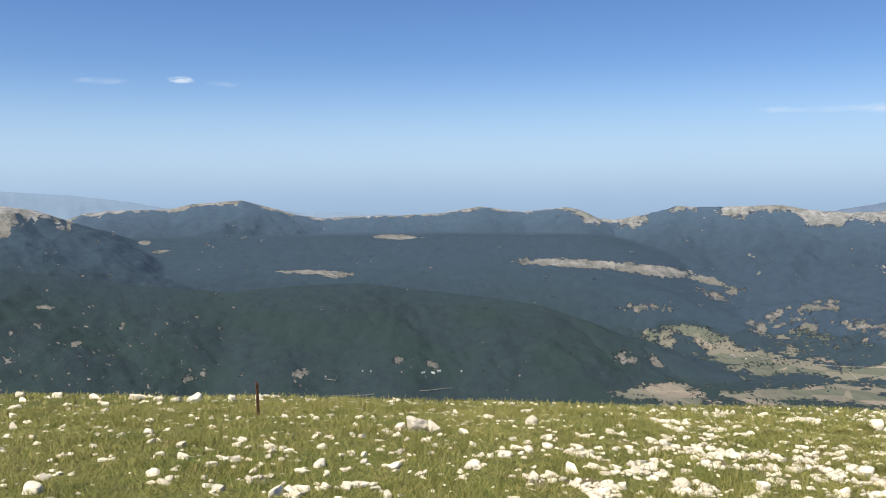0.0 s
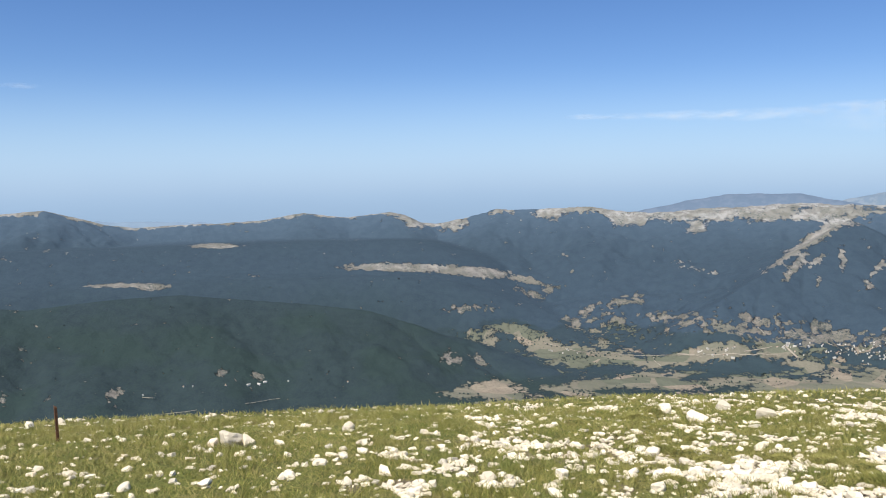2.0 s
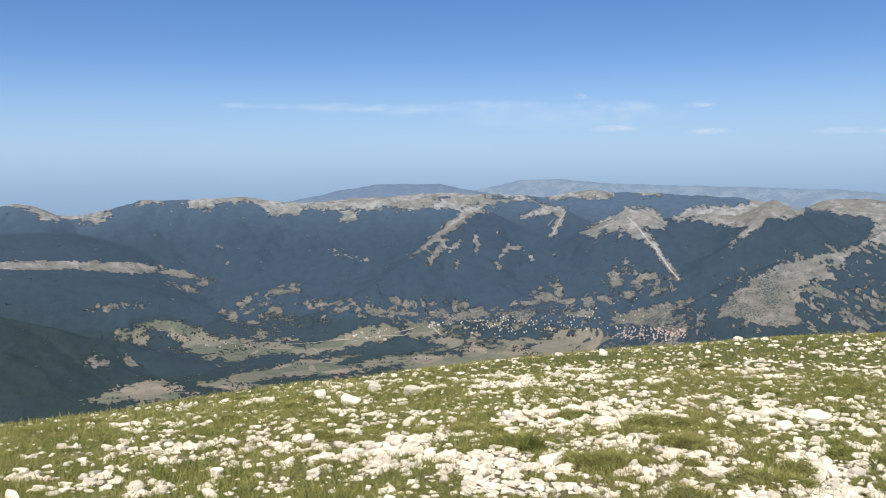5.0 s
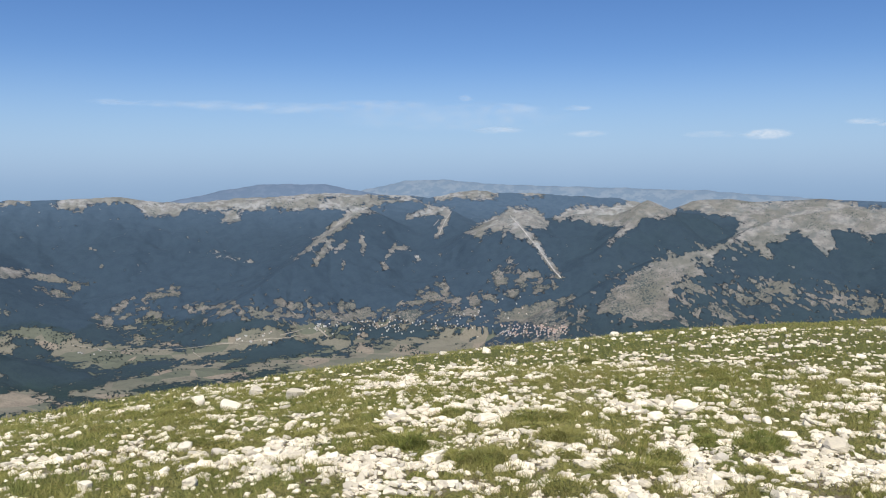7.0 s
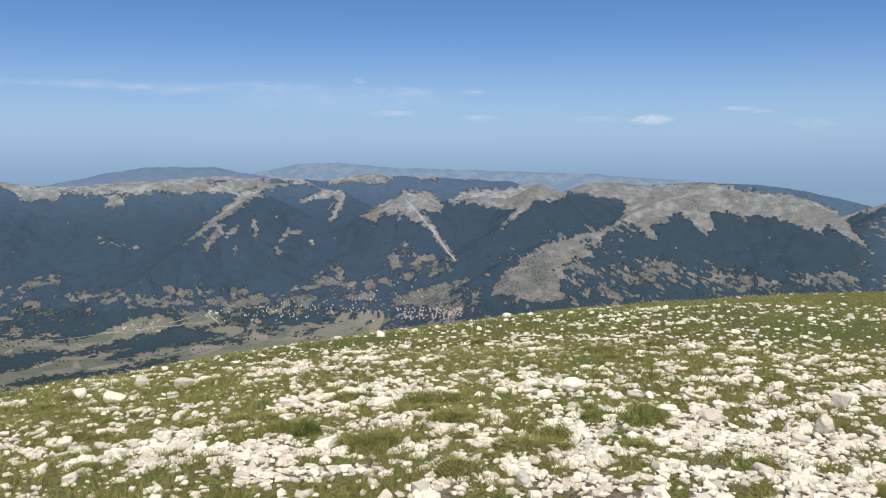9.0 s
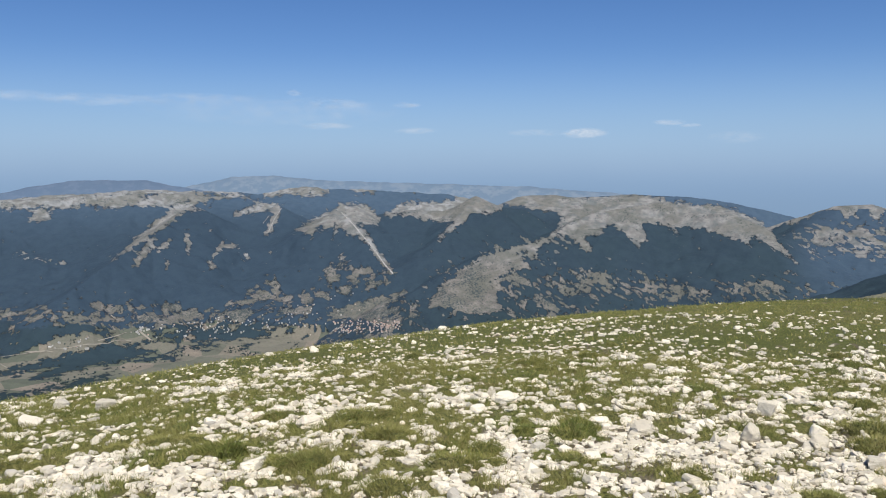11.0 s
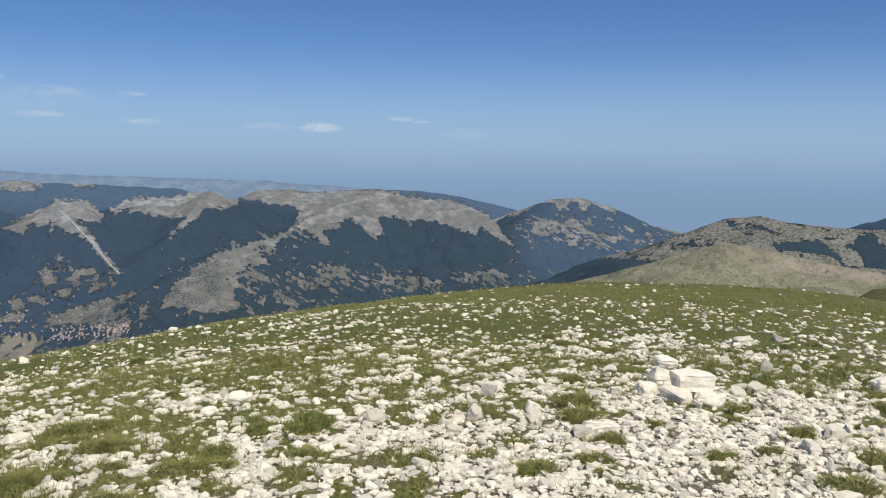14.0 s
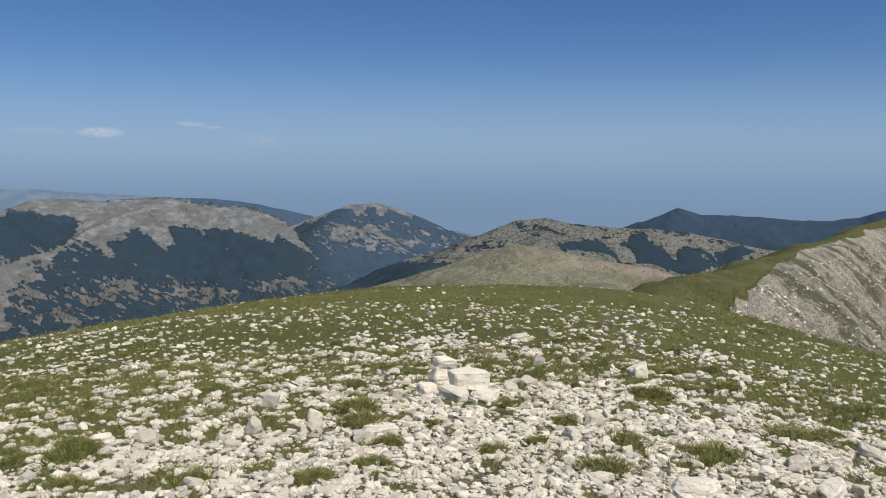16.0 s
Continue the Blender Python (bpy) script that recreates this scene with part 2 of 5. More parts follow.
def landscape_material():
    m, nt, bsdf = material("wooded_land")
    g = Graph(nt)
    fine, mid, big = g.noise(0.16, 5), g.noise(0.03, 5), g.noise(0.004, 4)
    bare = g.attribute("bare")
    meadow = g.attribute("meadow")
    rock = g.attribute("rock")
    # woods, with haze put into their colour: bluer and paler with distance
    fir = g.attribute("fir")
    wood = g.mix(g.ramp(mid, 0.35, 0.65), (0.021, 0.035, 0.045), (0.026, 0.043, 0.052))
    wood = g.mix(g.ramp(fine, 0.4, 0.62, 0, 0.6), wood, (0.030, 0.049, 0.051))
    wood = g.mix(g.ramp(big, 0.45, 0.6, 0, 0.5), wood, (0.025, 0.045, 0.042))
    hazed_woods = g.mix(g.ramp(mid, 0.35, 0.65), (0.033, 0.056, 0.086), (0.039, 0.065, 0.096))
    hazed_woods = g.mix(g.ramp(fine, 0.4, 0.62, 0, 0.5), hazed_woods, (0.043, 0.069, 0.098))
    wood = g.mix(fir, wood, hazed_woods)
    # stronger blue haze painted on the woods of the outermost ranges
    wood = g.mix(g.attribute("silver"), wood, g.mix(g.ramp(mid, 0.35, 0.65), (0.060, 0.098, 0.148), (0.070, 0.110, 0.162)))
    # dry mountain turf
    turf = g.mix(g.ramp(mid, 0.35, 0.65), (0.142, 0.138, 0.132), (0.226, 0.215, 0.202))
    turf = g.mix(g.ramp(fine, 0.45, 0.65, 0, 0.5), turf, (0.118, 0.116, 0.096))
    turf = g.mix(g.ramp(g.noise(0.012, 6, 0.65, offset=53.0), 0.48, 0.62, 0, 0.6), turf, (0.126, 0.132, 0.118))
    # far high turf turns greyer, haze put into its colour
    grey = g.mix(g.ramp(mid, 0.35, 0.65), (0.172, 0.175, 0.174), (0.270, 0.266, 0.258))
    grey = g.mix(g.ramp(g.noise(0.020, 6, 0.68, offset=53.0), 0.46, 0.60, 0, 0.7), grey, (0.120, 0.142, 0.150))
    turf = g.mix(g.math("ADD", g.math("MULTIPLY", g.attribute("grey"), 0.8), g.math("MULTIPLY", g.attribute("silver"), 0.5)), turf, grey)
    turf = g.mix(g.math("MULTIPLY", rock, g.ramp(mid, 0.38, 0.62, 0.15, 0.9)), turf, (0.31, 0.322, 0.330))
    turf = g.mix(g.ramp(g.noise(0.0065, 5, 0.6, offset=73.0), 0.47, 0.58, 0, 0.55), turf, (0.130, 0.134, 0.118))
    # bushes that stipple the pasture
    clumps = g.math("ADD", g.noise(0.14, 4, 0.7, offset=88.0), g.math("MULTIPLY", g.math("SUBTRACT", g.noise(0.013, 3, offset=19.0), 0.5), 0.5))
    clumps = g.math("SUBTRACT", clumps, g.math("MULTIPLY", g.attribute("grey"), 0.075))
    turf = g.mix(g.ramp(clumps, 0.535, 0.575, 0, 0.85), turf, (0.048, 0.068, 0.074))
    # dry hill pasture with reddish washed-out earth
    dry = g.mix(g.ramp(mid, 0.38, 0.62), (0.182, 0.182, 0.122), (0.258, 0.242, 0.172))
    dry = g.mix(g.ramp(g.noise(0.35, 5, 0.65), 0.45, 0.65, 0, 0.7), dry, (0.112, 0.122, 0.072))
    dry = g.mix(g.math("MULTIPLY", g.attribute("washed"), g.ramp(g.noise(0.05, 5, 0.6, offset=5.0), 0.38, 0.55)), dry, (0.31, 0.255, 0.205))
    turf = g.mix(g.attribute("dry"), turf, dry)
    # grey hillside stippled with bushes
    bushy = g.mix(g.ramp(g.math("ADD", g.noise(0.20, 4, 0.75, offset=27.0), g.math("MULTIPLY", g.math("SUBTRACT", g.noise(0.012, 3, offset=33.0), 0.5), 0.35)), 0.49, 0.58), (0.205, 0.200, 0.178), (0.072, 0.082, 0.064))
    turf = g.mix(g.math("MULTIPLY", g.attribute("scrub"), 0.85), turf, bushy)
    # fields
    cell = g.cells(0.011)
    sep = nt.nodes.new("ShaderNodeSeparateColor")
    nt.links.new(cell, sep.inputs[0])
    field = g.mix(g.ramp(sep.outputs[0], 0.2, 0.8), (0.116, 0.130, 0.106), (0.182, 0.176, 0.148))
    field = g.mix(g.ramp(sep.outputs[1], 0.75, 0.85), field, (0.250, 0.218, 0.182))
    field = g.mix(g.ramp(fine, 0.4, 0.7, 0, 0.4), field, (0.116, 0.130, 0.096))
    edge = g.math("ADD", bare, g.math("MULTIPLY", g.math("SUBTRACT", fine, 0.5), 0.6))
    edge = g.math("ADD", edge, g.math("MULTIPLY", g.math("SUBTRACT", g.noise(0.045, 7, 0.68, offset=31.0), 0.5), 1.7))
    edge = g.math("ADD", edge, g.math("MULTIPLY", g.math("SUBTRACT", g.noise(0.022, 3, 0.55, offset=63.0), 0.5), 0.6))
    open_ = g.ramp(edge, 0.47, 0.525)
    col = g.mix(open_, wood, g.mix(meadow, turf, field))
    g.link(col, bsdf.inputs["Base Color"])
    bsdf.inputs["Roughness"].default_value = 0.95
    bsdf.inputs["Specular IOR Level"].default_value = 0.1
    relief = g.math("ADD", g.math("MULTIPLY", fine, 1.6), g.math("ADD", g.math("MULTIPLY", g.noise(0.016, 6, 0.62, offset=77.0), 3.0), g.math("MULTIPLY", g.noise(0.006, 5, 0.55, offset=12.0), 16.0)))
    spurs = g.math("ADD", g.math("MULTIPLY", g.noise(0.007, 5, 0.6, offset=41.0), 40.0), g.math("MULTIPLY", g.noise(0.03, 4, 0.6, offset=47.0), 6.0))
    relief = g.math("ADD", relief, g.math("MULTIPLY", open_, spurs))
    g.link(g.bump(relief, 1.0, 1.0), bsdf.inputs["Normal"])
    return m


def hilltop_material():
    m, nt, bsdf = material("stony_turf")
    g = Graph(nt)
    fine, mid, big = g.noise(38, 6, 0.65), g.noise(5.0, 5), g.noise(0.6, 4)
    stony = g.attribute("stony")
    scree = g.attribute("rock")
    turf = g.mix(g.ramp(mid, 0.35, 0.65), (0.122, 0.140, 0.034), (0.190, 0.185, 0.058))
    turf = g.mix(g.ramp(big, 0.42, 0.62, 0, 0.6), turf, (0.20, 0.18, 0.075))
    turf = g.mix(g.ramp(fine, 0.4, 0.66, 0, 0.9), turf, (0.040, 0.046, 0.015))
    turf = g.mix(g.ramp(g.noise(0.13, 5, 0.6, offset=17.0), 0.42, 0.60, 0, 0.55), turf, (0.075, 0.092, 0.026))
    # far turf turned darker olive, shade among its blades put into the colour
    turf = g.mix(g.math("MULTIPLY", g.attribute("rank"), g.ramp(mid, 0.3, 0.6, 0.45, 0.9)), turf, g.mix(g.ramp(big, 0.42, 0.58), (0.072, 0.082, 0.030), (0.115, 0.105, 0.048)))
    # brown grit, darkened to put shade between the stones into its colour
    shaded_grit = g.mix(g.ramp(fine, 0.35, 0.65), (0.085, 0.070, 0.044), (0.23, 0.20, 0.15))
    shaded_grit = g.mix(g.ramp(mid, 0.5, 0.65, 0, 0.6), shaded_grit, (0.105, 0.080, 0.048))
    edge = g.math("ADD", stony, g.math("MULTIPLY", g.math("SUBTRACT", mid, 0.5), 0.9))
    col = g.mix(g.ramp(edge, 0.36, 0.50), turf, shaded_grit)
    turned = nt.nodes.new("ShaderNodeMapping")
    turned.inputs["Rotation"].default_value = (0, 0, 0.513)
    nt.links.new(g.pos, turned.inputs[0])
    combed = nt.nodes.new("ShaderNodeMapping")
    combed.inputs["Scale"].default_value = (1.0, 0.16, 0.16)
    nt.links.new(turned.outputs[0], combed.inputs[0])
    chute = g.math("ADD", g.math("MULTIPLY", g.noise(2.2, 8, 0.7), 0.45), g.math("MULTIPLY", g.noise(1.6, 7, 0.7, combed.outputs[0]), 0.55))
    pale = g.mix(g.ramp(chute, 0.35, 0.6), (0.25, 0.215, 0.165), (0.60, 0.55, 0.46))
    pale = g.mix(g.ramp(g.noise(9.0, 5, 0.7), 0.47, 0.60, 0, 0.8), pale, (0.15, 0.125, 0.09))
    pale = g.mix(g.ramp(g.noise(0.8, 6, 0.65, offset=21.0), 0.52, 0.62, 0, 0.7), pale, (0.23, 0.19, 0.14))
    pale = g.mix(g.ramp(g.math("ADD", g.math("MULTIPLY", g.noise(0.24, 5, 0.6, combed.outputs[0], 9.0), 0.7), g.math("MULTIPLY", g.noise(1.2, 5, 0.65, offset=14.0), 0.3)), 0.49, 0.57, 0, 0.85), pale, (0.098, 0.105, 0.050))
    col = g.mix(g.ramp(g.math("ADD", scree, g.math("MULTIPLY", g.math("SUBTRACT", chute, 0.5), 1.4)), 0.44, 0.54), col, pale)
    g.link(col, bsdf.inputs["Base Color"])
    bsdf.inputs["Roughness"].default_value = 0.95
    bsdf.inputs["Specular IOR Level"].default_value = 0.15
    relief = g.math("ADD", g.math("ADD", fine, mid), g.math("MULTIPLY", g.math("MULTIPLY", scree, g.noise(0.9, 7, 0.65, offset=4.0)), 85.0))
    g.link(g.bump(relief, 0.8, 0.02), bsdf.inputs["Normal"])
    return m


LANDSCAPE = landscape_material()
HILLTOP = hilltop_material()

# ------------------------------------------------------------------ the land, one sheet from the feet to the horizon
def patches(az, el, spots):
    """Clearings: each one a bearing and degrees up, half its width and height in degrees, and a lean."""
    out = np.zeros(az.shape)
    for a, e, wa, we, lean in spots:
        u = (az - a) / wa
        v = (el - e - lean * (az - a)) / we
        out = np.maximum(out, 1.0 - 0.5 * np.sqrt(u * u + v * v))
    return out


CLEARINGS = [(-3.7, -3.62, 1.7, 0.17, -0.02), (-9.3, -5.95, 2.3, 0.14, -0.03), (-7.6, -6.2, 1.0, 0.2, 0.0), (8.6, -5.38, 4.2, 0.30, -0.03), (13.6, -5.75, 3.0, 0.40, -0.10),
             (17.2, -6.3, 1.2, 0.25, -0.2), (-20, -3.75, 0.4, 0.15, 0), (-19, -4.35, 0.7, 0.08, 0.1), (44.6, -9.5, 0.8, 0.28, 0.0), (40.6, -9.55, 0.9, 0.3, 0.2), (37.4, -9.5, 0.8, 0.3, 0.1)]
GLADES = [(-1.2, -12.3, 0.4, 0.25, -0.4), (-3.4, -12.0, 0.35, 0.25, 0.2), (-17.4, -12.7, 0.7, 0.3, 0.1), (-10.2, -12.8, 0.5, 0.25, 0.1), (12.3, -11.8, 0.6, 0.3, -0.4), (14.0, -11.8, 0.6, 0.3, -0.3),
          (-26.0, -7.6, 0.5, 0.12, -0.1), (-24.2, -9.9, 0.3, 0.15, 0.6), (-21.5, -9.0, 0.25, 0.14, 0.5), (-15.4, -9.4, 0.2, 0.12, 0.3), (-16.5, -12.4, 0.3, 0.2, 0.3), (12.8, -8.3, 1.0, 0.22, 0.1), (17.6, -7.3, 0.9, 0.25, -0.4), (19.0, -7.0, 0.5, 0.3, 0.3)]
SLOPES = [(14.5, -8.2, 0.9, 0.25, 0.1), (30.5, -9.3, 1.2, 0.4, 0.1), (28.8, -5.6, 1.6, 0.2, -0.2), (49.5, -7.4, 0.8, 0.5, 0)]
FOOTHILLS = [(57.5, -8.0, 3.6, 1.5, 0.1), (61.5, -9, 1.6, 0.9, 0), (65, -7.6, 3, 0.9, 0), (70, -8.0, 4, 0.8, 0.02), (75, -7.7, 3.5, 0.6, 0), (58.5, -6.6, 3.0, 1.3, 0.35), (81.5, -4.5, 4.0, 0.9, -0.1), (79, -3.9, 2, 0.6, 0.2)]
SPUR_PATCHES = [(38.96, -5.56, 0.58, 0.22, 1.3), (40.01, -5.07, 0.51, 0.16, -0.1), (37.3, -4.68, 0.2, 0.65, 0), (35.85, -4.84, 0.43, 0.22, 0.7), (34.59, -5.1, 0.76, 0.23, 0.9), (41.0, -5.81, 0.25, 0.23, 0), (35.88, -6.22, 0.13, 0.23, 0),
                (38.79, -6.45, 0.23, 0.13, 0.4), (38.68, -4.02, 0.14, 0.13, 0), (41.87, -8.26, 0.81, 0.47, 0.25), (42.49, -7.66, 0.33, 0.4, 0), (40.57, -8.82, 0.9, 0.23, 0.1)]
RESORT_SLOPES = [(44.93, -8.6, 0.51, 0.4, 0), (45.91, -8.42, 0.61, 0.33, 0), (46.57, -7.16, 0.47, 0.81, -0.3), (47.31, -6.26, 0.36, 0.43, 0), (48.57, -6.84, 1.08, 0.25, -0.1), (49.65, -7.79, 0.76, 0.29, 0.35), (47.73, -8.11, 0.61, 0.31, 0),
                 (48.19, -7.39, 0.36, 0.45, 0), (43.51, -8.69, 0.51, 0.25, 0), (42.83, -8.12, 0.36, 0.54, 0)]
FOOT_SLOPES = [(32.67, -8.78, 0.65, 0.36, 0.2), (33.51, -8.74, 0.23, 0.4, 0), (34.12, -8.89, 0.43, 0.16, 0.2), (35.69, -8.96, 0.22, 0.4, 0), (36.41, -9.04, 0.36, 0.47, 0), (37.05, -9.23, 0.43, 0.18, 0), (34.57, -9.5, 0.9, 0.36, 0),
               (36.06, -9.81, 1.05, 0.33, 0.1), (37.68, -9.96, 0.61, 0.23, 0), (32.03, -9.45, 0.9, 0.16, 0), (31.55, -8.58, 0.4, 0.22, 0), (35.15, -8.75, 0.25, 0.18, 0)]
ROUND_PATCHES = [(80.75, -3.73, 0.46, 0.54, 0), (79.08, -4.28, 0.84, 0.4, 0.15), (82.99, -4.6, 0.84, 0.15, 0.05), (82.01, -3.54, 0.18, 0.3, -0.9), (83.48, -3.56, 0.35, 0.09, -0.6), (86.08, -4.46, 0.57, 0.19, 0), (81.02, -5.07, 0.47, 0.16, 0),
                 (84.53, -4.08, 0.4, 0.11, -0.6), (85.23, -4.99, 0.16, 0.24, 0), (86.11, -5.02, 0.19, 0.16, 0), (81.45, -2.61, 0.54, 0.12, -0.6), (80.62, -2.89, 0.32, 0.11, -0.7)]
# dark woods on the far side of the scrub hill
DARK_A = [(93.76, -4.92), (94.51, -4.67), (95.52, -4.55), (96.77, -4.59), (97.13, -5.05), (97.85, -5.38), (97.73, -5.77), (97.17, -5.58), (96.16, -5.39), (94.9, -5.09)]
DARK_B = [(98.5, -3.95), (99.48, -4.0), (99.8, -4.52), (100.48, -4.88), (100.97, -5.21), (101.25, -5.8), (101.64, -5.69), (101.57, -5.01), (102.4, -4.9), (103.12, -5.28), (103.61, -5.87), (103.65, -6.22), (102.69, -6.59), (101.97, -6.57), (100.75, -6.12), (99.03, -5.89), (98.71, -5.27), (98.41, -4.65)]
DARK_C = [(103.69, -5.13), (104.41, -5.09), (105.21, -4.62), (106.35, -4.62), (107.38, -4.89), (106.37, -5.23), (105.24, -5.63), (104.21, -6.07), (104.13, -5.55)]
# bare ground of the ranges, as outlines of bearing and degrees up
BIG_CREST = [(53.4, -8.54), (56, -6.45), (58.4, -5.4), (60.9, -4.85), (62, -4.2), (62.5, -3.03), (64.2, -1.74), (67.7, -1.59), (70.6, -2.19), (73.2, -2.4), (75.2, -3.34), (77.3, -5.79), (75.8, -4.89), (74.4, -4.09), (74.6, -4.93), (73.2, -4.24), (71.1, -3.67), (69.9, -3.7), (70, -4.14), (69.2, -3.58), (67.7, -3.48), (68, -4.49), (67.6, -5.13), (66.5, -4.13), (65.7, -3.51), (65, -4.16), (63.9, -4.56), (64.5, -5.52), (64, -5.45), (63, -4.52), (62, -4.58), (60.7, -5.32), (59.5, -5.52), (59.8, -6.68), (58.8, -6.82), (57.3, -7.74), (58.4, -9.54), (56.6, -9.82), (53.4, -9.32)]
GREY_CREST = [(57.9, -1.51), (59.9, -1.25), (62.2, -1.37), (64.2, -1.61), (63.2, -2.77), (62.5, -3.16), (62.2, -2.91), (59.6, -2.54), (58.2, -2.34)]
PEAK_CREST = [(50, -3.17), (51.7, -2.22), (54.2, -2.21), (56.6, -1.36), (58.4, -2.17), (58.2, -2.6), (57.5, -3), (56.4, -2.9), (55.4, -3.75), (54, -4.7), (54.9, -3.64), (53.1, -3.43), (52, -2.95)]
SKI_CREST = [(44.3, -3.97), (45.8, -3.12), (47.2, -2.36), (48.7, -2.23), (50, -3.17), (49.9, -3.59), (48.9, -3.85), (48.3, -3.61), (48.8, -4.35), (48.2, -4.48), (47.8, -4.49), (47.3, -3.74), (46.7, -4.71), (46.9, -3.75), (45.9, -4.31), (46, -3.63), (45.3, -4.44), (44.8, -4.14)]
SKI_RUN = [(47.2, -2.69), (47.5, -2.69), (49, -4.22), (49.8, -5.33), (51, -7.15), (50.7, -7.16), (49.5, -5.59), (48.4, -4.36)]
SMALL_CREST = [(40.2, -2.95), (40.9, -2.54), (42.3, -2.19), (43.4, -2.31), (43.2, -2.88), (42.6, -4.28), (42.3, -4.29), (42.9, -2.65), (40.6, -3.03)]
SPUR_CREST = [(38.2, -2.02), (37.8, -2.35), (36.7, -2.94), (35.6, -3.9), (33.5, -5.19), (32.5, -5.78), (33.5, -4.88), (34.8, -3.77), (36.1, -2.68), (37.3, -2.01)]
SPUR_SIDE = [(33.7, -6.1), (34.4, -4.93), (35.3, -4.29), (35.1, -4.94), (34.2, -6.16)]
EAST_A = [(7.6, -1.69), (8.3, -1.21), (9.2, -1.34), (10.5, -2.22), (11.4, -2.24), (13.4, -2.04), (13.4, -2.58), (12.3, -2.92), (10.5, -2.53), (9.8, -2.75), (9.2, -2.59), (8.7, -1.93)]
EAST_B = [(14.9, -1.74), (15.7, -1.09), (16.6, -1.35), (16.7, -1.78)]
EAST_C = [(17.8, -1.92), (18.8, -1), (21.6, -1.04), (23.4, -1.32), (25.1, -1.59), (27.7, -1.36), (32, -1.15), (32, -2.18), (30.6, -2.33), (29.4, -2.37), (27.7, -2.25), (25.9, -2.17), (25.1, -2.68), (23.3, -2.65), (22.1, -1.68), (19.8, -1.83), (19.4, -2.23), (18.7, -2.14)]
EAST_D = [(27.9, -3.13), (28.1, -2.41), (28.6, -2.2), (29.5, -3.12)]
VILLAGE_HILL = [(46.2, -9.93), (46.6, -9.67), (48.3, -8.98), (49.7, -8.63), (51.7, -8.35), (51.6, -8.65), (50.3, -9.27), (50, -10.2), (47.4, -10.16)]
UPLAND_W = [(25.5, -1.91), (27.6, -1.36), (30.9, -1.04), (32.7, -0.69), (34.8, -0.7), (37.1, -0.83), (40, -1.35), (41.5, -1.86), (42.5, -2.25), (42, -2.37), (41.2, -1.86), (38.1, -1.96), (36.6, -1.95), (37.6, -2.46), (39, -2.47), (38.8, -2.6), (34.7, -2.37), (31.5, -2.25), (29.3, -2.21), (27.4, -2.34), (25.5, -2.44)]
UPLAND_E = [(40.3, -1.22), (43, -0.85), (45.6, -0.47), (48.6, -0.86), (51.7, -0.61), (53.4, -0.99), (52.3, -1.31), (51.2, -1.2), (48.6, -1.51), (47.3, -1.25), (46, -1.76), (44, -1.62), (42.7, -1.87), (42, -1.53)]
MEADOW_STRIP = [(14.4, -9.44), (16.4, -9.25), (18.6, -9.99), (19.8, -10.55), (22.4, -11.05), (24.9, -11.45), (27.6, -10.95), (29.2, -10.26), (31.9, -10.12), (31.9, -11.15), (28.9, -11.75), (25.5, -12.23), (23.1, -11.89), (20.8, -12.29), (18.3, -11.91), (17.3, -10.93), (16.4, -10.12)]
MEADOW_LOW = [(11.1, -14.27), (12.9, -13.56), (15.3, -12.95), (17.4, -13.67), (17.1, -14.26), (15.7, -14.45), (12.8, -14.28)]
MEADOW_MID = [(18.2, -13.6), (20.3, -13.22), (22.3, -12.82), (24.9, -12.41), (29.1, -12.14), (31.9, -12.05), (31.9, -12.82), (27.5, -13.51), (24.9, -13.56), (22.3, -13.57), (19.7, -14.06)]
FOOT_A = [(19.6, -9.15), (21.2, -8.07), (23.2, -7.49), (24.8, -7.27), (25.7, -7.76), (24, -8.03), (22.4, -8.49), (23.2, -8.52), (24.7, -9.21), (23.7, -9.82), (22.4, -9.13), (20.6, -9.4)]
FOOT_B = [(24.7, -8.56), (27.1, -8.49), (28.7, -8.39), (30.5, -9.07), (31.9, -8.17), (31.9, -9.73), (29.7, -9.76), (28.6, -9.3), (26, -9.06)]


def outline(az, el, corners):
    """Signed distance in degrees from an outline of bearings and heights, above nought inside it."""
    c = np.array(corners)
    out = np.full(az.shape, -9.0)
    near_by = (az > c[:, 0].min() - 0.6) & (az < c[:, 0].max() + 0.6) & (el > c[:, 1].min() - 0.6) & (el < c[:, 1].max() + 0.6)
    a, e = az[near_by], el[near_by]
    dist, odd = np.full(a.shape, 9.0), np.zeros(a.shape, bool)
    for (a0, e0), (a1, e1) in zip(c, np.roll(c, -1, 0)):
        t = np.clip(((a - a0) * (a1 - a0) + (e - e0) * (e1 - e0)) / ((a1 - a0) ** 2 + (e1 - e0) ** 2 + 1e-9), 0, 1)
        dist = np.minimum(dist, np.hypot(a - a0 - t * (a1 - a0), e - e0 - t * (e1 - e0)))
        cross = (e0 > e) != (e1 > e)
        odd ^= cross & (a < a0 + (e - e0) / ((e1 - e0) or 1e-9) * (a1 - a0))
    out[near_by] = np.where(odd, dist, -dist)
    return out


BACK = np.arange(117, 320.1, 2.4)
BACK[-1] = 320.0
bearings = np.concatenate([np.arange(-40, -31.0, 1.0), np.arange(-31, 117.0, 0.12), BACK])
ranges = np.concatenate([np.geomspace(240, 560, 14), np.linspace(575, 960, 42), np.linspace(980, 1140, 7), np.linspace(1150, 1750, 75), np.linspace(1775, 2340, 16), np.linspace(2355, 4300, 195), np.geomspace(4310, 4900, 14)])
AZ, R = np.meshgrid(bearings, ranges)
Z, OWNER, CREST, X, Y = land(AZ, R)
EL = np.degrees(np.arctan2(Z - EYE, R))
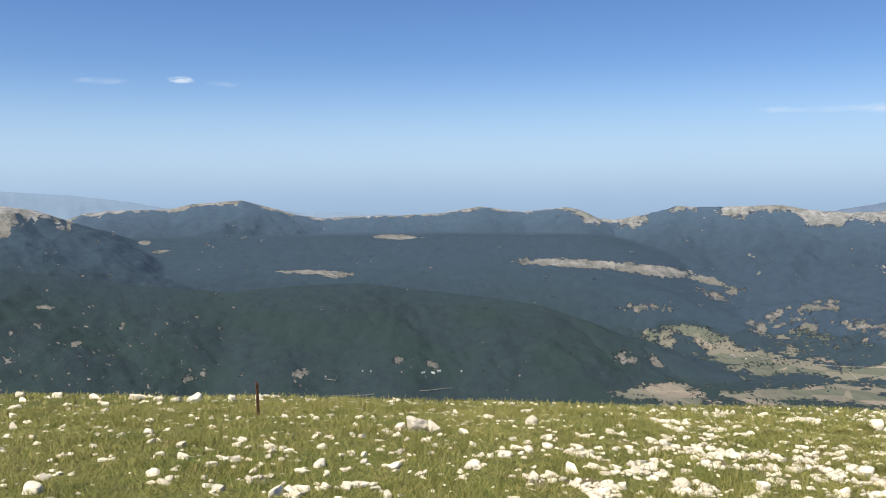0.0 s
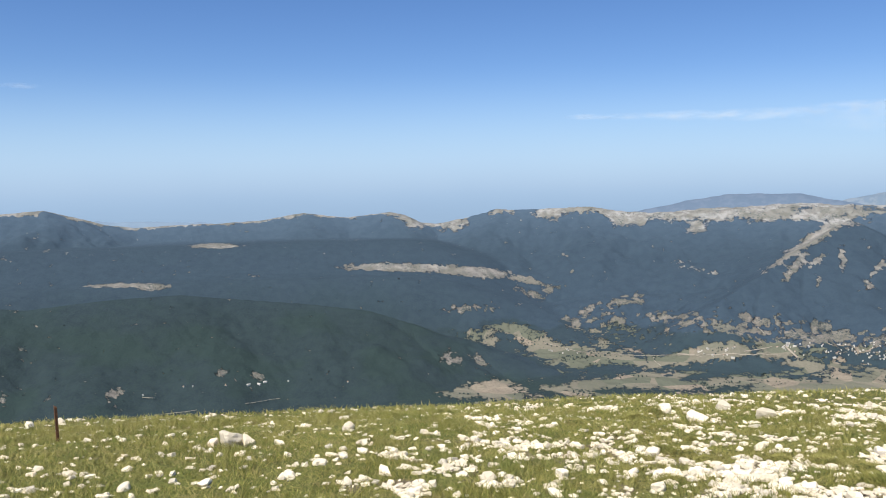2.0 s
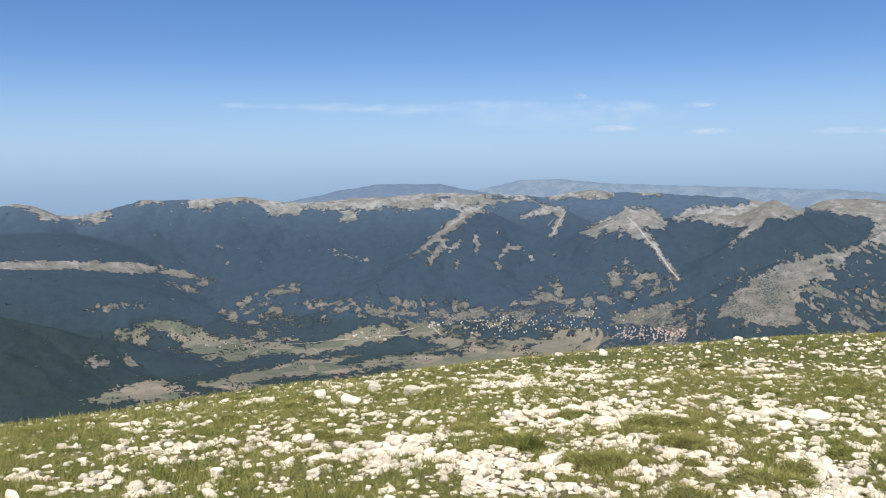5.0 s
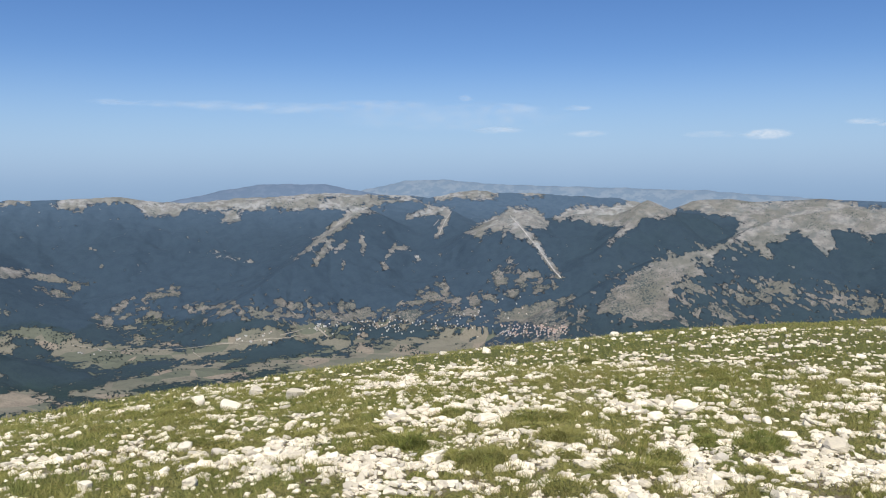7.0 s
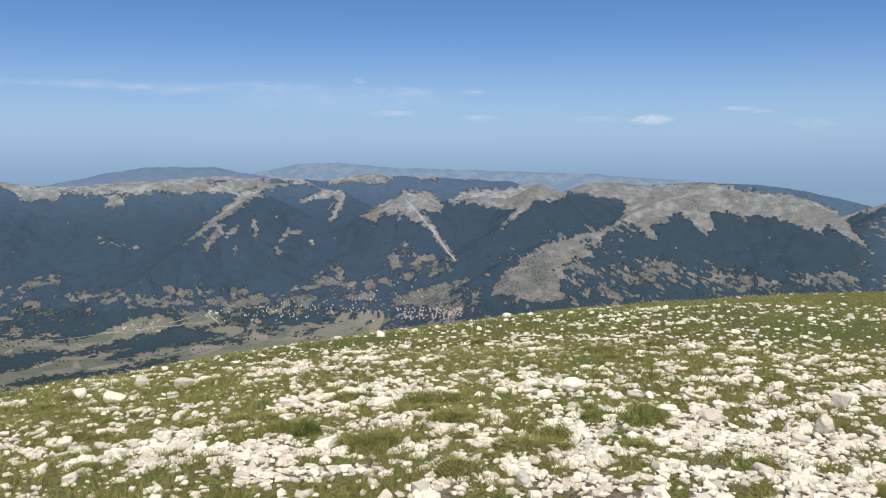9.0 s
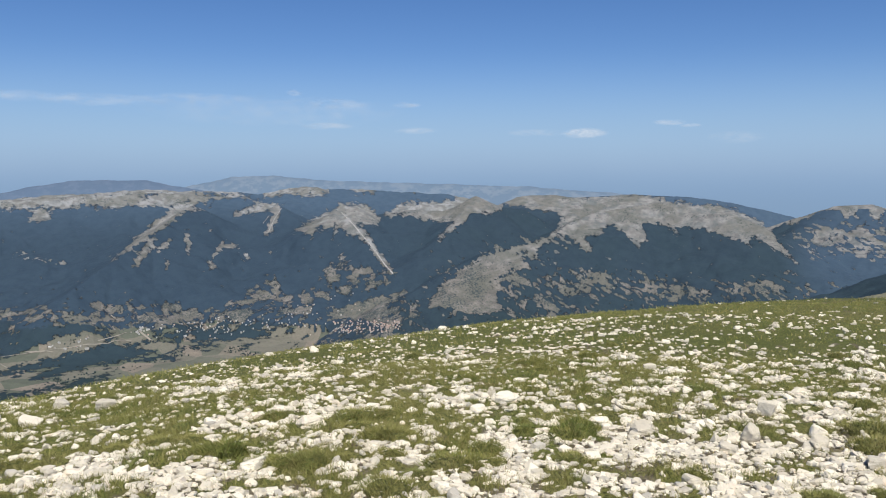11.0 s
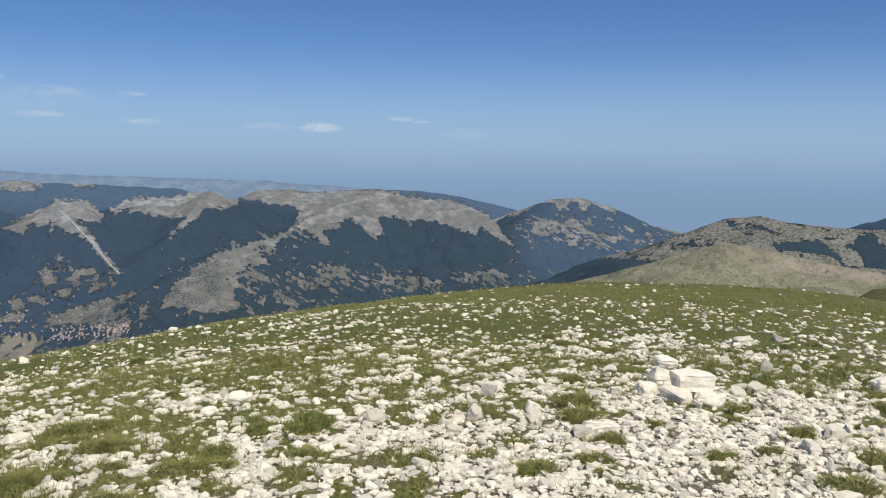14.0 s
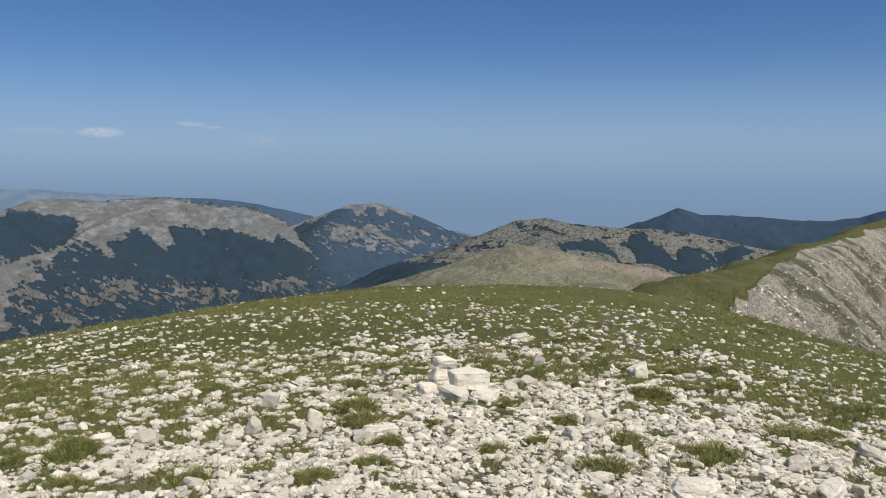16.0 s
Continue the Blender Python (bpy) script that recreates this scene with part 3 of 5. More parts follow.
near_bearings = np.concatenate([np.arange(-40, -31.0, 1.0), np.arange(-31, 99.0, 0.3), np.arange(99, 117.0, 0.12), BACK])
near_ranges = np.concatenate([[0.02], np.geomspace(0.5, 45, 110), np.geomspace(46, 240, 110)])
NAZ, NR = np.meshgrid(near_bearings, near_ranges)
NZ, NOWNER, NCREST, NX, NY = land(NAZ, NR)
names = [r[0] for r in RIDGES]
OUTLINED = ("main_range_east", "small_ridge", "ski_mountain", "pointed_peak", "ski_spur", "peak_spur", "big_mountain", "grey_upland", "white_upland", "streaked_spur")
widths = np.array([0 if r[0] in OUTLINED else r[2] for r in RIDGES] + [0, 0], float)

n_mid, n_small = fbm(X, Y, 90, 4, 202), fbm(X, Y, 30, 3, 203)
side = np.where(AZ > 52, -1.0, 1.0)
lean_u, lean_v = AZ * 46 + side * EL * 20, EL * 46 - side * AZ * 20
streak = fbm(AZ * 50, EL * 14, 34, 4, 204, 0.6)
ragged = fbm(AZ * 50 + 12 * n_mid, EL * 60, 15, 5, 206, 0.66)
n_lean = fbm(lean_u * 0.42 + 8 * n_small, lean_v * 2.3, 15, 5, 205, 0.66)
width = widths[OWNER] * np.maximum(1 + 0.6 * n_mid + 2.0 * streak + 0.9 * ragged, 0.45)
bare = np.where((OWNER < 0) | (width < 2), 0, np.clip(0.5 + 0.9 * (1 - CREST / np.maximum(width, 1.0)), 0, 1))
patchy = np.isin(OWNER, [names.index(n) for n in ("main_range_east", "white_upland", "streaked_spur", "grey_upland")])
bare = np.where(patchy, bare - 0.7 * np.maximum(n_small, 0) - 0.7 * np.maximum(n_mid, 0) - 0.5 * np.maximum(ragged, 0), bare)
bare = np.maximum(bare, 0.5 + 2.4 * (patches(AZ, EL, CLEARINGS) - 0.53) + 0.15 * n_small + 0.5 * ragged)
bare = np.maximum(bare, 0.5 + 0.95 * (patches(AZ, EL, GLADES + SPUR_PATCHES + RESORT_SLOPES + FOOT_SLOPES + ROUND_PATCHES) - 0.56) + 0.25 * n_small + 0.6 * ragged)
bare = np.maximum(bare, 0.5 + 1.3 * (patches(AZ, EL, SLOPES + FOOTHILLS) - 0.77) + 1.45 * n_lean + 0.9 * ragged)
for shape in (BIG_CREST, GREY_CREST, PEAK_CREST, SKI_CREST, SKI_RUN, SMALL_CREST, SPUR_CREST, SPUR_SIDE, EAST_A, EAST_B, EAST_C, EAST_D, VILLAGE_HILL):
    bare = np.maximum(bare, 0.5 + 1.7 * (outline(AZ, EL, shape) + 0.34 * ragged + 0.12 * n_small))
for shape in (FOOT_A, FOOT_B):
    bare = np.maximum(bare, 0.5 + 1.5 * (np.minimum(outline(AZ, EL, shape), 0.14) - 0.10 + 0.55 * ragged + 0.30 * n_small))
for shape in (UPLAND_W, UPLAND_E):
    bare = np.maximum(bare, 0.5 + 1.7 * (np.minimum(outline(AZ, EL, shape), 0.20) + 0.25 * ragged + 0.28 * n_mid + 0.15 * n_small))
eastern = step(52, 55, AZ)
specks = step(0.30, 0.52, fbm(AZ * 50 + EL * 14, EL * 60 + AZ * 16, 12, 3, 411)) * step(-9, -19, AZ) * step(-7.6, -9.0, EL)
bare = np.where(OWNER == names.index("dark_hill"), np.maximum(bare, 0.62 * specks), bare)
lower = step(18, 26, AZ) * (eastern * step(-5.2, -7.5, EL) + (1 - eastern) * step(-8.4, -9.4, EL))
bare = np.maximum(bare, 0.02 + 0.3 * n_mid + 0.8 * n_lean + 0.4 * ragged + (0.24 + 0.10 * (1 - eastern)) * lower - 0.3 * (1 - lower) - 0.3 * step(60, 72, AZ) * step(-6, -5, EL))
slopes_by = np.isin(OWNER, [names.index(n) for n in ("dark_hill", "big_mountain", "scrub_hill", "tan_hill")])
floor_ = (OWNER != -2) & ~slopes_by & (AZ > 9) & (AZ < 54) & (R > 1900) & (EL < -10.0 - 0.25 * step(22, 17, AZ) + 0.5 * n_mid + 0.35 * fbm(X, Y, 260, 3, 231) + 0.6 * step(33, 30, AZ))
meadow = np.where(floor_, 1.0, 0.0)
groves = fbm(X, Y, 150, 4, 221)
hedges = np.abs(fbm(X * 0.6 + Y * 0.5, Y - 0.4 * X, 130, 2, 222))
pasture = step(-11.15, -11.35, EL + 0.012 * (AZ - 34)) * step(25, 29, AZ)
tan_band = step(17, 19, AZ) * step(-11.2, -11.0, EL + 0.02 * (AZ - 20)) * step(36, 33, AZ)
village_woods = step(33, 37, AZ) * step(-11.1, -10.9, EL)
copse = patches(AZ, EL, [(31, -11.25, 4.5, 0.16, 0.05), (24, -12.2, 5, 0.3, 0.04), (18, -12.6, 3, 0.2, 0.05), (41, -10.95, 5, 0.14, 0.0)])
open_land = 0.52 + 0.5 * groves + 0.15 * n_small - 0.5 * step(0.07, 0.0, hedges) + 0.35 * tan_band + 0.3 * pasture - 0.12 * village_woods
open_land = open_land - 0.9 * np.clip(copse - 0.45, 0, 1) * (1 + n_mid)
strip = np.maximum(outline(AZ, EL, MEADOW_STRIP), outline(AZ, EL, MEADOW_LOW))
grass_floor = np.maximum(strip, outline(AZ, EL, MEADOW_MID)) + 0.35 * ragged + 0.2 * groves
wooded_floor = np.maximum(0.5 + 1.5 * grass_floor - 0.5 * step(0.05, 0.0, hedges), 0.28 + 0.5 * groves + 0.3 * ragged)
west = step(34, 31, AZ)
bare = np.where(floor_, open_land * (1 - west) + wooded_floor * west, bare)
meadow = np.where((strip > -0.3) & (AZ < 33) & (R > 1900), 1.0, meadow)
bare = np.where((strip > -0.5) & (AZ < 33) & ~floor_ & (R > 1900), np.maximum(bare, 0.5 + 1.5 * (strip + 0.3 * ragged)), bare)
WOOD_BAND = [(27.5, -12.75), (29, -12.2), (30, -11.67), (32, -11.13), (33.8, -11.24), (35, -11.71), (33.2, -12.06), (30.8, -12.33), (28.6, -12.85)]
bare = np.where(OWNER != -2, np.minimum(bare, 0.5 - 1.6 * (outline(AZ, EL, WOOD_BAND) + 0.15 * ragged)), bare)
wooded_hill = OWNER == names.index("scrub_hill")
woods = np.max([outline(AZ, EL, shape) for shape in (DARK_A, DARK_B, DARK_C)], axis=0) + 0.10 * ragged + 0.30 * fbm(X, Y, 20, 4, 251, 0.6)
dark = step(-0.04, 0.16, woods) * step(12, 26, CREST) + step(-6.0, -6.6, EL + 0.4 * n_mid) * step(87, 85, AZ)
bare = np.where(wooded_hill, 0.70 + 0.25 * n_small + 0.15 * ragged - 1.1 * dark + 0.2 * ragged, bare)
bare = np.where(np.isin(OWNER, [names.index("tan_hill"), names.index("green_knoll")]), 0.85 + 0.2 * n_small, bare)
dry = np.where(OWNER == names.index("tan_hill"), 1.0, np.where(wooded_hill, 0.25 + 0.4 * n_mid, np.where(OWNER == names.index("green_knoll"), 0.9, 0.0)))
washed = np.where(OWNER == names.index("tan_hill"), np.clip(patches(AZ, EL, [(95.5, -6.1, 4.0, 0.55, -0.12), (100, -6.6, 3, 0.4, -0.15)]) - 0.1, 0, 1), 0.0)
meadow = np.where(OWNER == names.index("green_knoll"), 0.0, meadow)
rock = np.where(np.isin(OWNER, [names.index(n) for n in ("main_range_east", "rock_knob", "white_upland")]), 0.9, 0.15) + 0.3 * n_mid
rock = np.where(OWNER == names.index("main_range"), 0.5 + 0.5 * n_mid, rock)
rock = np.where((CREST > 140) & (R > 2000), 0.12, rock)
rock = np.where(wooded_hill, 0.5 + 0.3 * n_small, rock)
rock = np.where(OWNER == names.index("ski_spur"), 0.9, rock)
upland = OWNER == names.index("white_upland")
rock = np.where(upland, 0.8 + 0.6 * n_small, rock)
rock = np.where((EL < -6.2) & (AZ < 80) & (R > 2000), 0.0, rock)
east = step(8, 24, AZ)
# share of the haze tint in the colours, by distance and bearing
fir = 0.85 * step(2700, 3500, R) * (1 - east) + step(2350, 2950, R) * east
hazed_turf = fir * step(-7.5, -5.0, EL)
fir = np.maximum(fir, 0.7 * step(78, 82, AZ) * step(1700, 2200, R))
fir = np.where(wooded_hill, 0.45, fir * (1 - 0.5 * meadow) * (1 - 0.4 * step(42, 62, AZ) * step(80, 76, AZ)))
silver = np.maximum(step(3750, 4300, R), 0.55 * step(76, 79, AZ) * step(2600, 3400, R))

scree_owner = NOWNER == names.index("scree_ridge")
NEL = np.degrees(np.arctan2(NZ - EYE, NR))
lip = np.interp(NAZ, [103.5, 104.6, 105.3, 106.6, 107.6, 109.2, 111.8, 113.8, 117], [-16, -10.5, -8.67, -7.33, -6.13, -4.85, -3.95, -3.3, -2.0])
rock_cover = np.where(scree_owner, step(-0.30, 0.30, lip - NEL + 0.45 * fbm(NX, NY, 5, 4, 91, 0.6)), 0.0)



def stoniness(x, y, az, r):
    """How much of the hilltop's turf is broken stone, 0 to 1."""
    s = 0.08 + 0.75 * fbm(x, y, 0.17, 3, 301, 0.6) + 0.26 * fbm(x, y, 0.6, 2, 303) + 0.12 * fbm(x, y, 4, 2, 302)
    s = s + 0.22 * step(3, 36, az) * step(270, 180, az) + 0.08 * step(40, 90, az) * step(240, 160, az)
    s = s + (0.10 + 0.12 * step(50, 80, az)) * step(6.4, 4.8, r) * step(26, 46, az) * step(240, 160, az)
    s = s + 0.07 * step(-1, 8, az) * step(40, 26, az)
    s = s + 0.26 * np.exp(-((x - 6.3) ** 2 + (y + 0.5) ** 2 / 4) / 1.1)
    s = s - 0.07 * step(48, 34, az) - 0.16 * step(52, 40, az) * step(7.5, 10.5, r)
    return s - 0.13 * step(5.5, 8.5, r) - 0.13 * step(8.0, 12.0, r)


def stone_share(x, y, az, r, shift=0.0):
    """How likely a spot is to be broken stone and not turf."""
    return step(0.24 + shift, 0.62 + shift, stoniness(x, y, az, r))


stony = np.where(~scree_owner & (NR < 60), stoniness(NX, NY, NAZ, NR), 0)
canopy = np.where((R > 1150) & (bare < 0.47), 1.0, 0.0)
rng = np.random.default_rng(4)
Z = Z + canopy * step(0.46, -0.5, bare) * (1.4 + 0.7 * rng.random(Z.shape))


def grid_mesh(name, *sheets):
    """One mesh out of grids of points: each x, y, z and its values by name."""
    me = bpy.data.meshes.new(name)
    quads, base = [], 0
    for gx, gy, gz, attrs in sheets:
        rows, cols = gx.shape
        i = np.arange(rows * cols).reshape(rows, cols) + base
        quads.append(np.stack([i[:-1, :-1], i[:-1, 1:], i[1:, 1:], i[1:, :-1]], -1).reshape(-1, 4)[:, ::-1])
        base += rows * cols
    quads = np.concatenate(quads)
    me.vertices.add(base)
    me.vertices.foreach_set("co", np.concatenate([np.stack(sh[:3], -1).reshape(-1, 3) for sh in sheets]).astype(np.float32).ravel())
    me.loops.add(quads.size)
    me.loops.foreach_set("vertex_index", quads.astype(np.int32).ravel())
    me.polygons.add(len(quads))
    me.polygons.foreach_set("loop_start", np.arange(0, quads.size, 4, dtype=np.int32))
    me.polygons.foreach_set("use_smooth", np.ones(len(quads), bool))
    for key in sorted({k for sh in sheets for k in sh[3]}):
        at = me.attributes.new(key, "FLOAT", "POINT")
        at.data.foreach_set("value", np.concatenate([sh[3].get(key, np.zeros(sh[0].shape)).ravel() for sh in sheets]).astype(np.float32))
    me.update(calc_edges=True)
    return me


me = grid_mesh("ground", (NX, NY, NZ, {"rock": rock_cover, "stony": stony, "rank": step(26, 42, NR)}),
               (X, Y, Z, {"bare": bare, "meadow": meadow, "rock": rock, "fir": fir, "grey": hazed_turf, "scrub": wooded_hill * 1.0, "silver": silver, "dry": dry, "washed": washed}))
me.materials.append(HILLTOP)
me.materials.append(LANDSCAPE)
near_faces = (len(near_bearings) - 1) * (len(near_ranges) - 1)
slot = (np.arange(len(me.polygons)) >= near_faces).astype(np.int32)
me.polygons.foreach_set("material_index", slot)
ground = tagged(new("ground", me), "stony mountain turf falling away to wooded ranges and valley", "ground", kind="structure")

# ------------------------------------------------------------------ far distance: hazy ranges and the veil over the plain
def haze_material():
    m = bpy.data.materials.new("distant_haze")
    m.use_nodes = True
    nt = m.node_tree
    nt.nodes.clear()
    out = nt.nodes.new("ShaderNodeOutputMaterial")
    g = Graph(nt)
    sep = nt.nodes.new("ShaderNodeSeparateXYZ")
    nt.links.new(g.pos, sep.inputs[0])
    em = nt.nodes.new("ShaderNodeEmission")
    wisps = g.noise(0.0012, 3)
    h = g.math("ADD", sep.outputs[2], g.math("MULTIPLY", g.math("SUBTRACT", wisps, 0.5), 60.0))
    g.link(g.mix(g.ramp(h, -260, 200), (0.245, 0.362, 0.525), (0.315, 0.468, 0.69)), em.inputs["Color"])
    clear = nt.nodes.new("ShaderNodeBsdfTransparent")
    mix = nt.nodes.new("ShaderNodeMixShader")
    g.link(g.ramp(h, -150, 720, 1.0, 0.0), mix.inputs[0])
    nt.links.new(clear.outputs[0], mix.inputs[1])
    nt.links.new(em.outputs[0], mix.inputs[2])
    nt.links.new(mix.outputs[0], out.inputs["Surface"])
    return m


def ring_wall(name, radius, z0, z1):
    bm = bmesh.new()
    prev = None
    first = None
    for k in range(180):
        a = 2 * math.pi * k / 180
        pair = [bm.verts.new((radius * math.sin(a), radius * math.cos(a), z)) for z in (z0, z1)]
        if prev:
            bm.faces.new((prev[0], pair[0], pair[1], prev[1]))
        first, prev = first or pair, pair
    bm.faces.new((prev[0], first[0], first[1], prev[1]))
    me = bpy.data.meshes.new(name)
    bm.to_mesh(me)
    bm.free()
    return me


# ring wall added to glow as horizon haze, fading out upwards
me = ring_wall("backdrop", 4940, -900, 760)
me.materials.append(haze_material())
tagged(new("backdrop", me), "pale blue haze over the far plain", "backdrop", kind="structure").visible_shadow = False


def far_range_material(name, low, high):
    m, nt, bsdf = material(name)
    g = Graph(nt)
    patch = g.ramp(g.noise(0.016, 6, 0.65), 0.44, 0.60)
    # haze painted as bluish colour here, with a faint glow below
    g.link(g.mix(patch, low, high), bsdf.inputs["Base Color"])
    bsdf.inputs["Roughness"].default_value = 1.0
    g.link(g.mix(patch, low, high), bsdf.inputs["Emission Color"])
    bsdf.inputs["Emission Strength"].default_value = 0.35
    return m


def far_range(label, mat, dist, nodes):
    """A long hazy ridge near the rim of the land: its crest with flanks on both sides."""
    lo, hi = nodes[0][0], nodes[-1][0]
    az = np.arange(lo, hi, 0.15)
    el = np.interp(az, [n[0] for n in nodes], [n[1] for n in nodes]) + 0.09 * fbm(az * 10, az * 0, 9, 6, int(dist), 0.62)
    across = np.array([-260, -150, -60, 0, 60])
    A, D = np.meshgrid(az, across)
    top = EYE + dist * np.tan(np.radians(el))
    Zf = top[None, :] - np.abs(D) * 0.55 + 0.12 * np.minimum(np.abs(D), 120) * fbm(A * 80, D, 60, 3, 9)
    a = np.radians(A)
    me = grid_mesh("distant_range", ((dist + D) * np.sin(a), (dist + D) * np.cos(a), Zf, {}))
    me.materials.append(mat)
    return tagged(new("backdrop_range", me), label, "mountain range", kind="structure")


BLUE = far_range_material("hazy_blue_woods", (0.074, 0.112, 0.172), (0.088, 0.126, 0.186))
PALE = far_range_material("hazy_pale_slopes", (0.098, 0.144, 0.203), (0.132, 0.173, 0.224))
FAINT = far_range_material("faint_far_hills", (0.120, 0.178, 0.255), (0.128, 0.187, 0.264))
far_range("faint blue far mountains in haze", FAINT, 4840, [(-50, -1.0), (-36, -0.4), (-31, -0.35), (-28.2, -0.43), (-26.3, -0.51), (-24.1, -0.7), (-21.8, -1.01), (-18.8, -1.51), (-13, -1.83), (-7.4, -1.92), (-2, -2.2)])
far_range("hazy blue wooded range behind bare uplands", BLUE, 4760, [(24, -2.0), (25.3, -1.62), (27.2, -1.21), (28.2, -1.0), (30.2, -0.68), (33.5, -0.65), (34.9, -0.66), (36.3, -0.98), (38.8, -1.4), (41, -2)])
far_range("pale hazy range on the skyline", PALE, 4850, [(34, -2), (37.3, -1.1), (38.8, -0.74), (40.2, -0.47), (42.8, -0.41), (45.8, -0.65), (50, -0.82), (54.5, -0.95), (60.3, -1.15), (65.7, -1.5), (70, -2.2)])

# ------------------------------------------------------------------ thin clouds
def cloud_material():
    m, nt, bsdf = material("thin_cloud")
    g = Graph(nt)
    tc = nt.nodes.new("ShaderNodeTexCoord")
    mp = nt.nodes.new("ShaderNodeMapping")
    mp.inputs["Scale"].default_value = (1.0, 1.0, 2.6)
    nt.links.new(g.pos, mp.inputs[0])
    n = g.noise(0.011, 7, 0.66, mp.outputs[0])
    sep = nt.nodes.new("ShaderNodeSeparateXYZ")
    nt.links.new(tc.outputs["Generated"], sep.inputs[0])
    fade = 0.0
    for k in (0, 2):
        d = g.math("MULTIPLY", g.math("SUBTRACT", sep.outputs[k], 0.5), 2.0)
        fade = g.math("ADD", fade, g.math("MULTIPLY", d, d))
    body = g.math("MULTIPLY", g.ramp(n, 0.36, 0.76), g.ramp(fade, 0.0, 0.9, 1.0, 0.0))
    thick = nt.nodes.new("ShaderNodeObjectInfo").outputs["Alpha"]
    g.link(g.math("MULTIPLY", body, thick), bsdf.inputs["Alpha"])
    # sunlit white given as a glow on a black base
    bsdf.inputs["Base Color"].default_value = (0.0, 0.0, 0.0, 1)
    bsdf.inputs["Emission Color"].default_value = (0.68, 0.74, 0.82, 1)
    bsdf.inputs["Emission Strength"].default_value = 1.0
    bsdf.inputs["Roughness"].default_value = 1.0
    bsdf.inputs["Specular IOR Level"].default_value = 0.0
    return m


CLOUD = cloud_material()


def cloud(az, el, wide, high, thick, seed):
    """A flattened wisp of cloud, lens-shaped with an uneven skin."""
    d = 4300.0
    bm = bmesh.new()
    bmesh.ops.create_icosphere(bm, subdivisions=3, radius=1.0)
    w, h = d * radians(wide) / 2, d * radians(high) / 2
    for v in bm.verts:
        n = 1 + 0.18 * noise.noise(v.co * 2.2 + Vector((seed * 3.1, 0, 0)))
        v.co = Vector((v.co.x * w * n, v.co.y * 60 * n, v.co.z * h * n))
    me = bpy.data.meshes.new("cloud")
    bm.to_mesh(me)
    bm.free()
    me.polygons.foreach_set("use_smooth", np.ones(len(me.polygons), bool))
    me.materials.append(CLOUD)
    ob = new("cloud", me)
    a = radians(az)
    ob.matrix_world = pose(d * math.sin(a), d * math.cos(a), EYE + d * math.tan(radians(el)), 0, 0, -az)
    ob.color = (1, 1, 1, thick)
    ob.visible_shadow = False
    return tagged(ob, "thin wispy white cloud low in a hazy sky", "cloud", group="thin clouds")


WISPS = [(-17.5, 6.69, 1.9, 0.42, 0.75), (-22.4, 6.45, 4, 0.4, 0.22), (-14.8, 6.5, 3, 0.3, 0.15), (21.5, 4.6, 3.5, 0.4, 0.22), (25, 4.55, 8, 0.5, 0.2), (32, 4.4, 9, 0.9, 0.30), (28, 4.5, 6, 0.8, 0.2), (38, 4.6, 9, 0.9, 0.26),
         (44.4, 5.1, 1.3, 0.45, 0.5), (47.2, 4.4, 5, 0.7, 0.32), (51.8, 4.37, 2.2, 0.4, 0.55)]
LOW_WISPS = [(46.6, 2.93, 4, 0.5, 0.42), (52.4, 2.65, 3.6, 0.5, 0.3), (63.8, 2.45, 3.5, 0.8, 0.8), (60.8, 2.5, 5, 0.5, 0.28), (69.3, 3.12, 2.4, 0.45, 0.5), (70.6, 2.9, 1.6, 0.3, 0.4), (73.6, 2.1, 4, 0.9, 0.25), (43, 3.9, 20, 2.2, 0.16)]
for k, (az, el, wide, high, thick) in enumerate(WISPS + LOW_WISPS):
    cloud(az, el, wide, high, thick, k)

# ------------------------------------------------------------------ height of the land at a place
def on_grid(G, gb, gr, az, r):
    ci, ri = np.interp(az, gb, np.arange(len(gb))), np.interp(r, gr, np.arange(len(gr)))
    c0, r0 = np.minimum(ci.astype(int), len(gb) - 2), np.minimum(ri.astype(int), len(gr) - 2)
    u, v = ci - c0, ri - r0
    return (G[r0, c0] * (1 - u) + G[r0, c0 + 1] * u) * (1 - v) + (G[r0 + 1, c0] * (1 - u) + G[r0 + 1, c0 + 1] * u) * v


def land_height(x, y):
    az, r = np.degrees(np.arctan2(x, y)), np.hypot(x, y)
    az = np.where(az < -40, az + 360, az)
    return np.where(r < 240, on_grid(NZ, near_bearings, near_ranges, az, r), on_grid(Z, bearings, ranges, az, r))


def grid_value(G, x, y):
    gb, gr = (near_bearings, near_ranges) if G.shape == NZ.shape else (bearings, ranges)
    ci = np.rint(np.interp(np.degrees(np.arctan2(x, y)), gb, np.arange(len(gb)))).astype(int)
    ri = np.rint(np.interp(np.hypot(x, y), gr, np.arange(len(gr)))).astype(int)
    return G[ri, ci]


def scatter(az0, az1, r0, r1, n, gen):
    """n places spread evenly over a sector of the land."""
    az = np.radians(gen.uniform(az0, az1, n))
    r = np.sqrt(gen.uniform(r0 * r0, r1 * r1, n))
    return r * np.sin(az), r * np.cos(az), np.degrees(az), r


